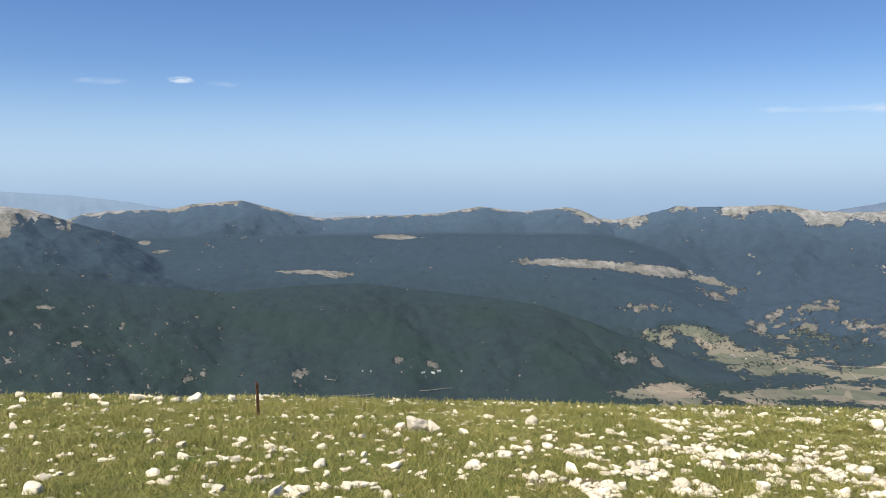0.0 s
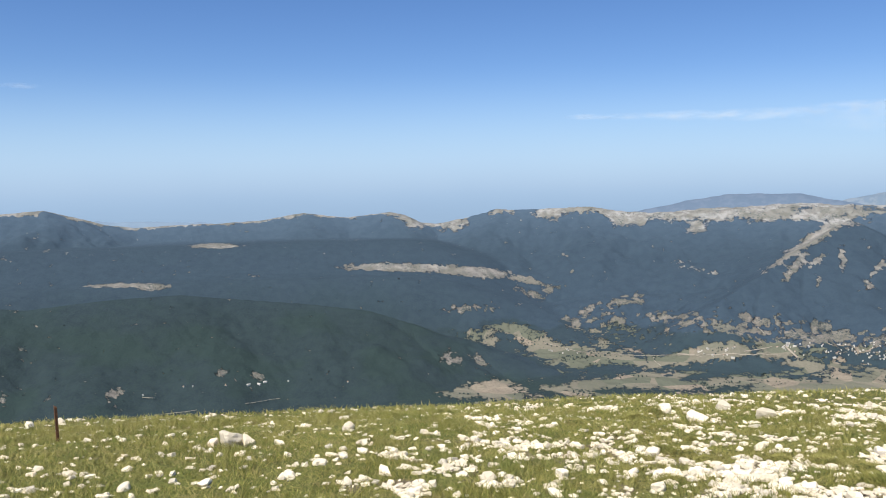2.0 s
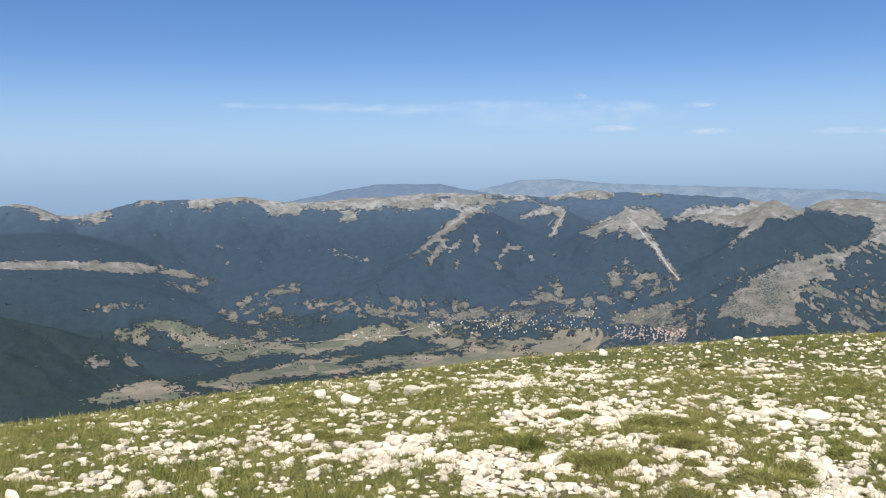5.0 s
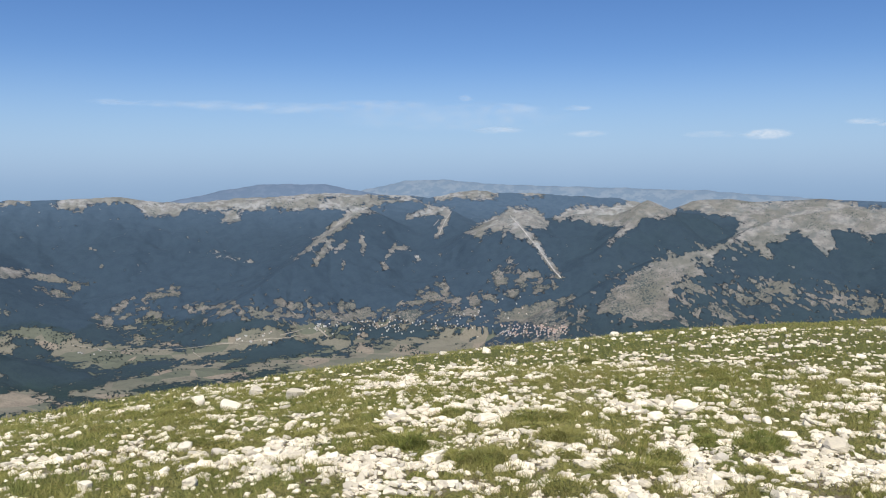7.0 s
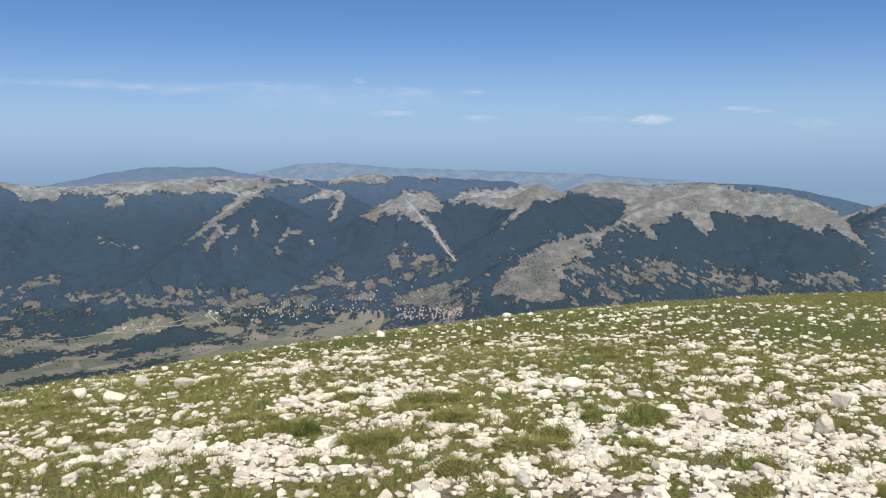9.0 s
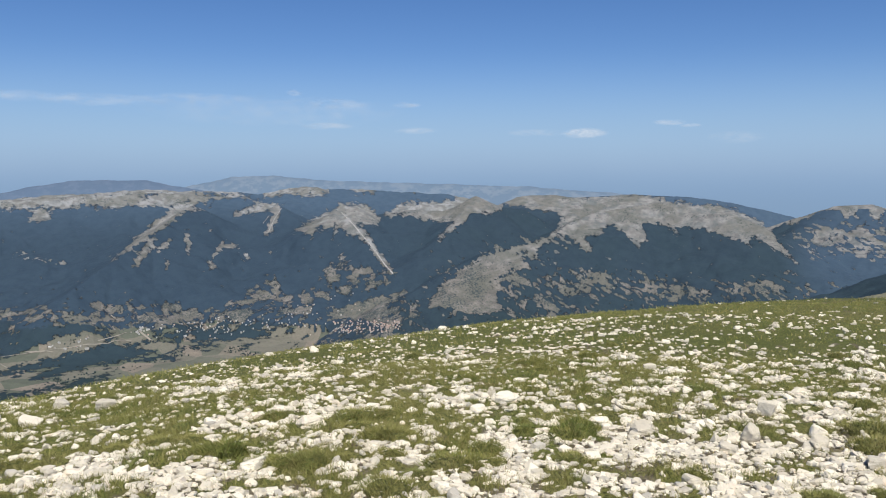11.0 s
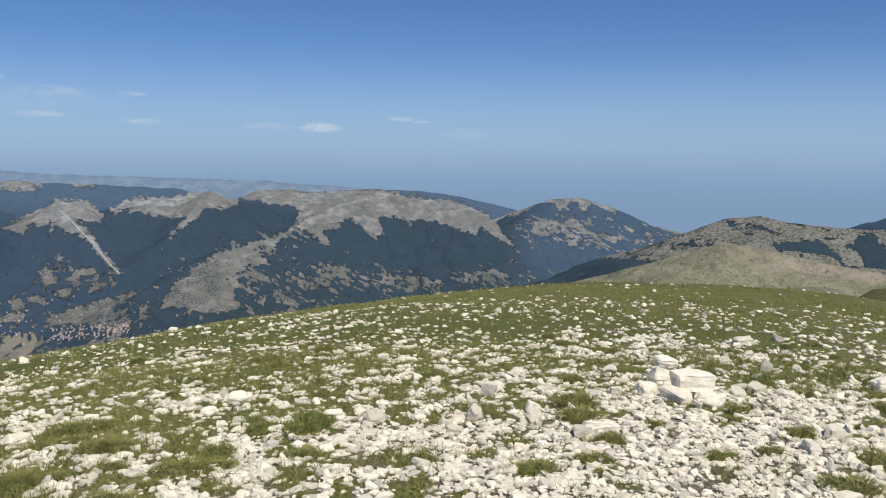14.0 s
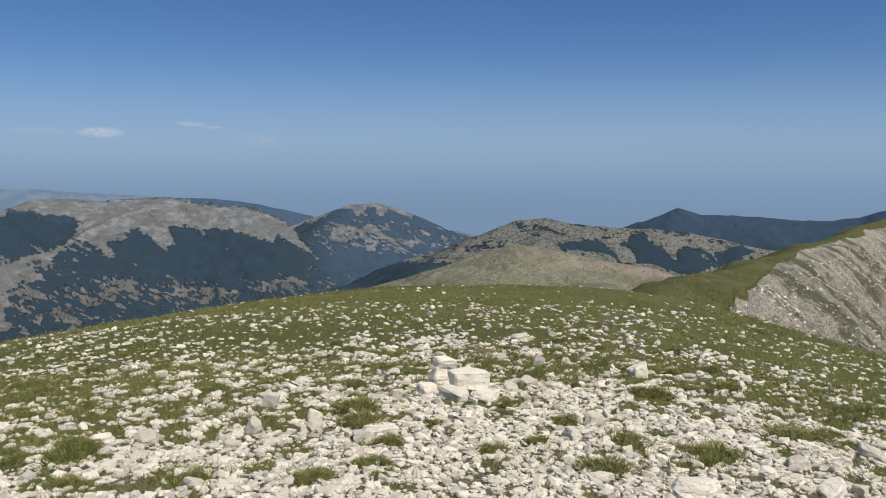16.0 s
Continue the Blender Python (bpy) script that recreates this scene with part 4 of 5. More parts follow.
def merged(name, shapes, pick, place, turn, size, attr=None):
    """One mesh out of many copies of a few shapes. place n x 3, turn n x 3 x 3, size n x 3."""
    verts, faces, base, extra = [], [], 0, []
    for k, (sv, sf) in enumerate(shapes):
        idx = np.nonzero(pick == k)[0]
        if not len(idx):
            continue
        v = np.einsum("nij,nkj->nki", turn[idx], sv[None] * size[idx][:, None, :]) + place[idx][:, None, :]
        verts.append(v.reshape(-1, 3))
        faces.append((sf[None] + (np.arange(len(idx)) * len(sv))[:, None, None]).reshape(-1, 3) + base)
        base += len(idx) * len(sv)
    verts, faces = np.concatenate(verts), np.concatenate(faces)
    me = bpy.data.meshes.new(name)
    me.vertices.add(len(verts))
    me.vertices.foreach_set("co", verts.astype(np.float32).ravel())
    me.loops.add(faces.size)
    me.loops.foreach_set("vertex_index", faces.astype(np.int32).ravel())
    me.polygons.add(len(faces))
    me.polygons.foreach_set("loop_start", np.arange(0, faces.size, 3, dtype=np.int32))
    me.polygons.foreach_set("use_smooth", np.zeros(len(faces), bool))
    me.update(calc_edges=True)
    return me


def turns(yaw, tilt_x, tilt_y):
    cz, sz, cx, sx, cy, sy = np.cos(yaw), np.sin(yaw), np.cos(tilt_x), np.sin(tilt_x), np.cos(tilt_y), np.sin(tilt_y)
    o, i = np.zeros_like(cz), np.ones_like(cz)
    rz = np.stack([cz, -sz, o, sz, cz, o, o, o, i], -1).reshape(-1, 3, 3)
    rx = np.stack([i, o, o, o, cx, -sx, o, sx, cx], -1).reshape(-1, 3, 3)
    ry = np.stack([cy, o, sy, o, i, o, -sy, o, cy], -1).reshape(-1, 3, 3)
    return rz @ rx @ ry


# ------------------------------------------------------------------ stones
def stone_material():
    m, nt, bsdf = material("limestone")
    g = Graph(nt)
    geo = nt.nodes.new("ShaderNodeNewGeometry")
    info = nt.nodes.new("ShaderNodeObjectInfo")
    rand = g.math("FRACT", g.math("ADD", geo.outputs["Random Per Island"], info.outputs["Random"]))
    tone = g.mix(g.ramp(rand, 0.0, 1.0), (0.55, 0.50, 0.40), (0.87, 0.80, 0.655))
    tone = g.mix(g.ramp(rand, 0.88, 1.0, 0, 0.6), tone, (0.66, 0.54, 0.42))
    tone = g.mix(g.ramp(rand, 0.10, 0.0, 0, 0.5), tone, (0.47, 0.45, 0.42))
    tone = g.mix(g.ramp(g.noise(13, 5, 0.6), 0.52, 0.70, 0, 0.4), tone, (0.47, 0.445, 0.40))
    tone = g.mix(g.ramp(g.noise(60, 4, 0.6), 0.58, 0.75, 0, 0.5), tone, (0.34, 0.315, 0.28))
    g.link(tone, bsdf.inputs["Base Color"])
    bsdf.inputs["Roughness"].default_value = 0.9
    bsdf.inputs["Specular IOR Level"].default_value = 0.25
    g.link(g.bump(g.math("ADD", g.noise(45, 6, 0.65), g.math("MULTIPLY", g.noise(14, 4, 0.6), 3.0)), 0.6, 0.010), bsdf.inputs["Normal"])
    return m


STONE = stone_material()


def stone_shape(seed, subdivisions, planes, soft=0.06, low=0.75):
    """A worn block: a ball cut by box-like and random planes, its edges a little rounded, unit half-size."""
    gen = np.random.default_rng(seed)
    bm = bmesh.new()
    bmesh.ops.create_icosphere(bm, subdivisions=subdivisions, radius=1.0)
    d = np.array([v.co.normalized() for v in bm.verts])
    f = np.array([[v.index for v in face.verts] for face in bm.faces])
    bm.free()
    box = np.concatenate([np.eye(3), -np.eye(3)]) + gen.normal(0, 0.24, (6, 3))
    nrm = np.concatenate([box, gen.normal(size=(planes, 3))])
    nrm /= np.linalg.norm(nrm, axis=1)[:, None]
    off = np.concatenate([gen.uniform(0.55, 0.85, 6), gen.uniform(low, 1.05, planes)])
    cosv = d @ nrm.T
    reach = np.minimum(np.where(cosv > 0.05, off / np.maximum(cosv, 0.05), 9.0), 1.3)
    r = -soft * np.log(np.exp(-reach / soft).sum(1)) + soft * 0.5
    r = r * (1 + 0.13 * np.array([noise.noise(Vector(p * 2.7) + Vector((seed, 0, 0))) + 0.5 * noise.noise(Vector(p * 7.1) + Vector((0, seed, 0))) for p in d]))
    return d * r[:, None], f


def chip_shape(seed, corners):
    """An angular chip: the hull of a jittered box and a few points more."""
    gen = np.random.default_rng(seed)
    bm = bmesh.new()
    pts = [(sx, sy, sz) for sx in (-1, 1) for sy in (-1, 1) for sz in (-1, 1)]
    pts = np.array(pts) * 0.78 * gen.uniform(0.55, 1.15, (8, 3)) + gen.normal(0, 0.1, (8, 3))
    more = gen.normal(size=(corners, 3))
    more = more / np.linalg.norm(more, axis=1)[:, None] * gen.uniform(0.85, 1.1, (corners, 1))
    for p in np.concatenate([pts, more]):
        bm.verts.new(p)
    hull = bmesh.ops.convex_hull(bm, input=bm.verts)
    junk = {v for v in hull["geom_interior"] + hull["geom_unused"] if isinstance(v, bmesh.types.BMVert)}
    bmesh.ops.delete(bm, geom=list(junk), context="VERTS")
    bmesh.ops.triangulate(bm, faces=bm.faces)
    bm.verts.index_update()
    out = np.array([v.co for v in bm.verts]), np.array([[v.index for v in face.verts] for face in bm.faces])
    bm.free()
    return out


def slab_shape(seed, worn=0.0, fine=False):
    """A broken limestone block: an uneven, layered outline with a tilted top, its edges worn; unit half-size."""
    gen = np.random.default_rng(seed)
    n = int(gen.integers(4, 7)) if fine else int(gen.integers(5, 8))
    ang = np.sort((np.arange(n) + gen.uniform(-0.36, 0.36, n)) / n * 2 * np.pi)
    rad = gen.uniform(0.72, 1.08, n)
    tilt = gen.normal(0, 0.32, 2)
    pts = []
    for z, lo, hi in ((-0.95, 0.78, 1.0), (gen.uniform(-0.1, 0.4), 0.90, 1.04), (0.80, 0.60, 0.92)) if fine else ((-0.95, 0.62, 0.98), (gen.uniform(-0.2, 0.35), 0.88, 1.05), (0.78, 0.45, 0.92)):
        k = gen.uniform(lo, hi, n)
        px, py = np.cos(ang) * rad * k, np.sin(ang) * rad * k
        pz = z + (tilt[0] * px + tilt[1] * py if z > 0.5 else gen.normal(0, 0.10, n))
        pts += list(zip(px, py, pz))
    bm = bmesh.new()
    for q in pts:
        bm.verts.new(q)
    hull = bmesh.ops.convex_hull(bm, input=bm.verts)
    junk = {v for v in hull["geom_interior"] + hull["geom_unused"] if isinstance(v, bmesh.types.BMVert)}
    bmesh.ops.delete(bm, geom=list(junk), context="VERTS")
    bmesh.ops.dissolve_limit(bm, angle_limit=0.16, verts=bm.verts, edges=bm.edges)
    if worn:
        bmesh.ops.bevel(bm, geom=list(bm.edges), offset=worn, segments=1, profile=0.6, affect="EDGES", clamp_overlap=True)
    bmesh.ops.triangulate(bm, faces=bm.faces)
    if fine:
        bmesh.ops.subdivide_edges(bm, edges=list(bm.edges), cuts=2, use_grid_fill=True)
        bm.normal_update()
        moved = [v.co + v.normal * (0.10 * noise.noise(v.co * 1.9 + Vector((seed, 0, 0))) + 0.045 * noise.noise(v.co * 5.3 + Vector((0, seed, 0)))) for v in bm.verts]
        for v, q in zip(bm.verts, moved):
            v.co = q
        bmesh.ops.triangulate(bm, faces=bm.faces)
    bm.verts.index_update()
    out = np.array([v.co for v in bm.verts]), np.array([[v.index for v in f.verts] for f in bm.faces])
    bm.free()
    return out


FINE_STONES = [slab_shape(100 + k, 0.09, True) for k in range(10)]
MID_STONES = [slab_shape(200 + k, 0.09) for k in range(14)]
PLATES = [slab_shape(700 + k) for k in range(16)]
SMALL_STONES = [chip_shape(300 + k, 3 + k % 5) for k in range(14)]


def shape_mesh(name, shape):
    me = bpy.data.meshes.new(name)
    me.from_pydata([tuple(v) for v in shape[0]], [], [tuple(int(i) for i in f) for f in shape[1]])
    me.materials.append(STONE)
    return me


fine_meshes = [shape_mesh("rock", s) for s in FINE_STONES]
mid_meshes = [shape_mesh("stone", s) for s in MID_STONES]
pick_rng = random.Random(7)


def rock(x, y, length, k, tall=0.55, deep=0.75, yaw=None, tilt=(0, 0), lift=0.0, label="pale weathered limestone rock lying in mountain turf", meshes=fine_meshes):
    ob = new("limestone_rock", meshes[k % len(meshes)])
    h = length / 2
    z = float(land_height(np.array([x]), np.array([y]))[0])
    yaw = pick_rng.uniform(0, 360) if yaw is None else yaw
    ob.matrix_world = pose(x, y, z + h * tall * (0.45 if meshes is fine_meshes else 0.28) + lift, tilt[0], tilt[1], yaw) @ Matrix.Diagonal((h, h * deep, h * tall, 1))
    return tagged(ob, label, "rock", group="limestone rocks on the hilltop")


# rocks that stand out, by place and length, bearing by bearing
ROCKS_NORTH = [(-0.63, 6.38, 0.09), (-0.06, 6.61, 0.12), (-1.16, 6.3, 0.10), (0.58, 8.2, 0.17), (0.52, 7.08, 0.2), (-0.9, 5.55, 0.09), (-0.83, 6.2, 0.10), (-1.46, 7.12, 0.10),
               (-0.52, 4.56, 0.12), (-2.48, 4.58, 0.19), (-1.14, 4.55, 0.14), (-2.1, 5.53, 0.08), (-1.38, 5.1, 0.07), (-2.05, 5.8, 0.12), (-1.96, 4.98, 0.14), (2.16, 10.57, 0.12),
               (1.31, 6.03, 0.11), (1.84, 5.74, 0.12), (0.37, 5.77, 0.10), (2.96, 7.65, 0.17)]
ROCKS_NORTHEAST = [(4.26, 7.42, 0.25), (4.37, 6.88, 0.29), (3.5, 7.2, 0.2), (3.59, 6.74, 0.26), (12.6, 9.02, 0.28), (8.64, 8.44, 0.29), (9.58, 8.63, 0.2), (8.21, 8.92, 0.16),
                   (3.67, 4.52, 0.15), (2.59, 5.08, 0.12), (2.53, 5.4, 0.14), (3.32, 3.72, 0.2), (2.08, 4.4, 0.14), (1.66, 4.89, 0.14), (1.18, 4.9, 0.13), (2.75, 3.68, 0.12),
                   (2.96, 3.39, 0.11), (4.23, 4.17, 0.24), (6.85, 6.37, 0.15), (5.2, 3.35, 0.15), (4.67, 3.97, 0.12), (4.48, 4.76, 0.11), (3.46, 2.36, 0.13), (3.72, 2.09, 0.12)]
ROCKS_EAST = [(5.37, 2.46, 0.18), (5.16, 1.51, 0.18), (13.36, 4.66, 0.14), (4.78, 1.86, 0.14), (5.09, 2.17, 0.08), (5.29, 2.1, 0.23), (5.91, 1.13, 0.18), (5.37, 0.71, 0.25),
              (4.78, 4.06, 0.19), (7.51, 2.95, 0.16), (5.59, 3.37, 0.22), (9.77, -0.4, 0.27), (10.1, -0.78, 0.2), (5.58, -0.67, 0.19), (5.74, -2.65, 0.25), (5.05, -1.77, 0.19),
              (4.81, -2.04, 0.24), (4.86, -2.23, 0.17), (5.63, 1.09, 0.17), (5.99, 0.08, 0.14), (7.02, -0.6, 0.19), (6.19, -0.97, 0.19), (8.3, -0.2, 0.19), (8.86, -0.77, 0.12),
              (14.43, -2.37, 0.15), (14.54, -2.72, 0.15), (7.43, 0.76, 0.15), (7.87, -1.46, 0.3), (7.9, -1.93, 0.22)]
for k, (x, y, s) in enumerate(ROCKS_NORTH + ROCKS_NORTHEAST + ROCKS_EAST):
    rock(x, y, s * (0.9 if x < 1.0 else 1.05), k, tall=pick_rng.uniform(0.32, 0.55), deep=pick_rng.uniform(0.55, 0.85), tilt=(pick_rng.uniform(-12, 12), pick_rng.uniform(-12, 12)))
# upright stones
for k, (x, y, s, t) in enumerate([(6.28, 1.57, 0.17, 0.85), (5.46, 1.45, 0.16, 0.9), (8.07, -0.54, 0.13, 1.0), (6.0, -0.85, 0.17, 0.7)]):
    rock(x, y, s * 1.1, k + 3, tall=t, deep=0.7, tilt=(12, -14), label="upright pale limestone block among broken stones")
# the lone lump in the grass
rock(-0.42, 6.62, 0.26, 2, tall=0.66, yaw=20, label="large pitted white limestone rock in the grass")
rock(-0.30, 6.58, 0.20, 5, tall=0.6, yaw=70, label="pale limestone rock leaning against a larger one")
rock(-0.57, 6.60, 0.16, 6, tall=0.5, yaw=130, label="low limestone rock beside a larger one")
# the pile of slabs
PILE = "limestone block in a small heap of slabs"
rock(6.45, 0.16, 0.29, 1, tall=0.46, deep=0.9, yaw=84, label=PILE)
rock(6.49, -0.07, 0.30, 4, tall=0.42, deep=0.85, yaw=97, label=PILE)
rock(6.60, 0.07, 0.44, 3, tall=0.34, deep=0.75, yaw=93, tilt=(4, -8), lift=0.105, label="overhanging limestone slab on top of a heap")
rock(7.0, 0.33, 0.30, 7, tall=0.68, deep=0.8, yaw=75, tilt=(6, 0), label=PILE)
rock(7.0, 0.30, 0.24, 8, tall=0.36, deep=0.7, yaw=95, tilt=(-4, 4), lift=0.185, label="small slab on top of a limestone block")
rock(6.62, 0.42, 0.21, 9, tall=0.72, deep=0.9, yaw=60, label=PILE)
rock(6.55, 0.62, 0.18, 2, tall=0.55, yaw=10, label=PILE)
rock(6.75, -0.27, 0.17, 0, tall=0.6, yaw=40, label=PILE)
rock(7.05, -0.42, 0.22, 6, tall=0.5, yaw=120, label=PILE)
rock(6.35, 0.02, 0.12, 5, tall=0.6, yaw=30, label=PILE)
# pale stones along the brow above the woods
for k, (x, y, s) in enumerate([(-4.07, 7.4, 0.15), (-4.75, 9.7, 0.24), (-4.35, 9.75, 0.2), (-3.9, 9.9, 0.26), (-3.55, 9.6, 0.16), (-2.95, 9.1, 0.28), (-3.2, 9.2, 0.2), (-2.63, 9.4, 0.2), (-2.4, 9.7, 0.22), (-5.0, 9.3, 0.2), (-4.6, 8.6, 0.12), (-3.7, 8.5, 0.13)]):
    rock(x, y, s, k, tall=0.4, deep=0.6, yaw=20 * k - 60)
# broad slabs lying flat at the foot of the hilltop
for k, (x, y, s) in enumerate([(4.62, -1.26, 0.36), (5.46, 0.62, 0.34), (6.04, -0.9, 0.2), (5.71, -2.7, 0.28), (4.75, -0.75, 0.2), (5.25, -2.0, 0.26)]):
    rock(x, y, s, k + 4, tall=0.34, deep=0.6, yaw=80 + 9 * k, tilt=(4, 6), label="broad flat limestone slab bedded in broken stone")

# loose stones that can be told apart
gen = np.random.default_rng(11)
x, y, az, r = scatter(-33, 117, 4.2, 14, 3000, gen)
keep = gen.random(len(x)) < np.maximum(stone_share(x, y, az, r), 0.05) * np.clip(6.5 / r, 0, 1) ** 2
count = 0
for xi, yi in zip(x[keep], y[keep]):
    if count == 280:
        break
    s = pick_rng.uniform(0.07, 0.13)
    rock(float(xi), float(yi), s, count, tall=pick_rng.uniform(0.32, 0.62), deep=pick_rng.uniform(0.55, 0.9), tilt=(pick_rng.uniform(-15, 15), pick_rng.uniform(-15, 15)),
         label="loose pale limestone stone on thin turf", meshes=mid_meshes)
    count += 1


def strew(name, label, n, r0, r1, lo, hi, shapes, seed, floor=0.05, sink=0.12, skew=2.0, flat=(0.26, 0.58), az0=-33, az1=117, thin=7.0, most=0.0):
    """Loose stones strewn where the turf is broken, as one body of stones."""
    gen = np.random.default_rng(seed)
    x, y, az, r = scatter(az0, az1, r0, r1, n * 7, gen)
    share = stone_share(x, y, az, r, most)
    keep = gen.random(len(x)) < np.maximum(share * 0.64, floor * (0.3 + 0.7 * step(5, 40, az))) * np.clip(thin / r, 0, 1) ** 1.6
    x, y, r, share = x[keep][:n], y[keep][:n], r[keep][:n], share[keep][:n]
    n = len(x)
    s = lo + (hi - lo) * gen.random(n) ** skew
    size = np.stack([s * gen.uniform(0.9, 1.35, n), s * gen.uniform(0.6, 1.0, n), s * gen.uniform(*flat, n)], -1) / 2
    z = land_height(x, y) + size[:, 2] * sink + 0.012 * share * gen.random(n)
    turn = turns(gen.uniform(0, 6.28, n), gen.normal(0, 0.2, n), gen.normal(0, 0.2, n))
    me = merged(name, shapes, gen.integers(0, len(shapes), n), np.stack([x, y, z], -1), turn, size)
    me.materials.append(STONE)
    return tagged(new(name, me), label, "stones", kind="stuff")


STREWN = "broken pale limestone strewn over thin turf"
strew("broken_stones", STREWN, 6000, 4.1, 9.5, 0.040, 0.110, PLATES, 20, 0.07)
strew("broken_stones", STREWN, 4200, 8.5, 16, 0.04, 0.13, PLATES[:8], 26, 0.055, thin=11)
strew("broken_stones", STREWN, 12000, 4.1, 10, 0.028, 0.075, SMALL_STONES, 21, 0.06)
strew("broken_stones", STREWN, 4500, 8.0, 15, 0.03, 0.085, SMALL_STONES[:7], 27, 0.045, thin=12)
strew("broken_stones", STREWN, 1500, 14.0, 36, 0.05, 0.16, SMALL_STONES[:7], 22, 0.06, thin=16)
OCTA = []
for k in range(6):
    g0 = np.random.default_rng(500 + k)
    v = np.array([(1, 0, 0), (-1, 0, 0), (0, 1, 0), (0, -1, 0), (0, 0, 1), (0, 0, -1)], float) * g0.uniform(0.7, 1.2, (6, 1)) + g0.normal(0, 0.12, (6, 3))
    OCTA.append((v, np.array([(0, 2, 4), (2, 1, 4), (1, 3, 4), (3, 0, 4), (2, 0, 5), (1, 2, 5), (3, 1, 5), (0, 3, 5)])))
strew("gravel", "small limestone chips and gravel", 22000, 4.1, 9.5, 0.012, 0.042, OCTA, 23, 0.01, most=0.16)
strew("broken_stones", STREWN, 2500, 0.4, 9, 0.04, 0.13, PLATES[:6], 24, 0.05, az0=117, az1=318)
strew("broken_stones", STREWN, 3200, 0.4, 4.1, 0.04, 0.13, PLATES[:6], 25, 0.05)

# ------------------------------------------------------------------ grass
def grass_material():
    m, nt, bsdf = material("mountain_grass")
    g = Graph(nt)
    geo = nt.nodes.new("ShaderNodeNewGeometry")
    rand = geo.outputs["Random Per Island"]
    col = g.mix(g.ramp(rand, 0.0, 1.0), (0.135, 0.158, 0.034), (0.300, 0.285, 0.082))
    col = g.mix(g.ramp(rand, 0.70, 0.92, 0, 0.7), col, (0.36, 0.31, 0.15))
    col = g.mix(g.ramp(g.noise(5.5, 4, 0.6, offset=3.0), 0.52, 0.66, 0, 0.6), col, (0.25, 0.205, 0.095))
    col = g.mix(g.ramp(g.noise(0.9, 3), 0.42, 0.62, 0, 0.45), col, (0.27, 0.25, 0.09))
    col = g.mix(g.ramp(g.noise(2.3, 4, 0.6, offset=7.0), 0.50, 0.64, 0, 0.45), col, (0.105, 0.150, 0.038))
    g.link(col, bsdf.inputs["Base Color"])
    bsdf.inputs["Roughness"].default_value = 0.6
    bsdf.inputs["Specular IOR Level"].default_value = 0.25
    return m


def blades(n_blades, spread, height, width, seed, bent=True):
    """A tuft of bent, pointed blades: two segments each."""
    gen = np.random.default_rng(seed)
    verts, faces = [], []
    for _ in range(n_blades):
        a, b = gen.uniform(0, 6.28), gen.uniform(0, 6.28)
        px, py = gen.normal(0, spread, 2)
        h = height * gen.uniform(0.45, 1.15)
        lean = h * gen.uniform(0.4, 1.9)
        wx, wy = math.cos(b) * width / 2, math.sin(b) * width / 2
        dx, dy = math.cos(a) * lean, math.sin(a) * lean
        i = len(verts)
        if not bent:
            verts += [(px - wx, py - wy, -0.01), (px + wx, py + wy, -0.01), (px + dx, py + dy, h)]
            faces += [(i, i + 1, i + 2)]
            continue
        verts += [(px - wx, py - wy, -0.01), (px + wx, py + wy, -0.01), (px + dx * 0.4 + wx * 0.7, py + dy * 0.4 + wy * 0.7, h * 0.62),
                  (px + dx * 0.4 - wx * 0.7, py + dy * 0.4 - wy * 0.7, h * 0.62), (px + dx, py + dy, h)]
        faces += [(i, i + 1, i + 2), (i, i + 2, i + 3), (i + 3, i + 2, i + 4)]
    return np.array(verts), np.array(faces)


GRASS = grass_material()


def sward(n, r0, r1, n_blades, spread, height, width, seed, most, az0=-33, az1=117):
    gen = np.random.default_rng(seed)
    x, y, az, r = scatter(az0, az1, r0, r1, int(n * 2.5), gen)
    st = stoniness(x, y, az, r)
    keep = gen.random(len(x)) < np.clip(1.0 - step(most - 0.22, most + 0.10, st), 0.10, 1)
    x, y, az, r, st = x[keep][:n], y[keep][:n], az[keep][:n], r[keep][:n], st[keep][:n]
    n = len(x)
    shapes = [blades(n_blades, spread, height, width, seed * 10 + k, False) for k in range(6)]
    tall = 0.85 + 0.9 * fbm(x, y, 0.33, 2, 71) + 0.3 * np.clip(0.5 - st, 0, 0.6)
    size = np.stack([np.ones(n), np.ones(n), tall * gen.uniform(0.6, 1.25, n)], -1)
    me = merged("grass", shapes, gen.integers(0, 6, n), np.stack([x, y, land_height(x, y)], -1), turns(gen.uniform(0, 6.28, n), np.zeros(n), np.zeros(n)), size)
    me.materials.append(GRASS)
    return tagged(new("grass", me), "short green and straw-coloured mountain grass", "grass", kind="stuff")


sward(30000, 4.1, 9.0, 15, 0.036, 0.040, 0.0048, 31, 0.54)
sward(17000, 8.0, 20.0, 12, 0.075, 0.030, 0.011, 32, 0.54)
sward(6000, 18.0, 44.0, 9, 0.15, 0.034, 0.026, 33, 0.56)

sward(2500, 0.3, 9.0, 9, 0.04, 0.05, 0.007, 34, 0.56, 117, 318)
sward(1500, 0.3, 4.1, 9, 0.04, 0.05, 0.007, 35, 0.5)

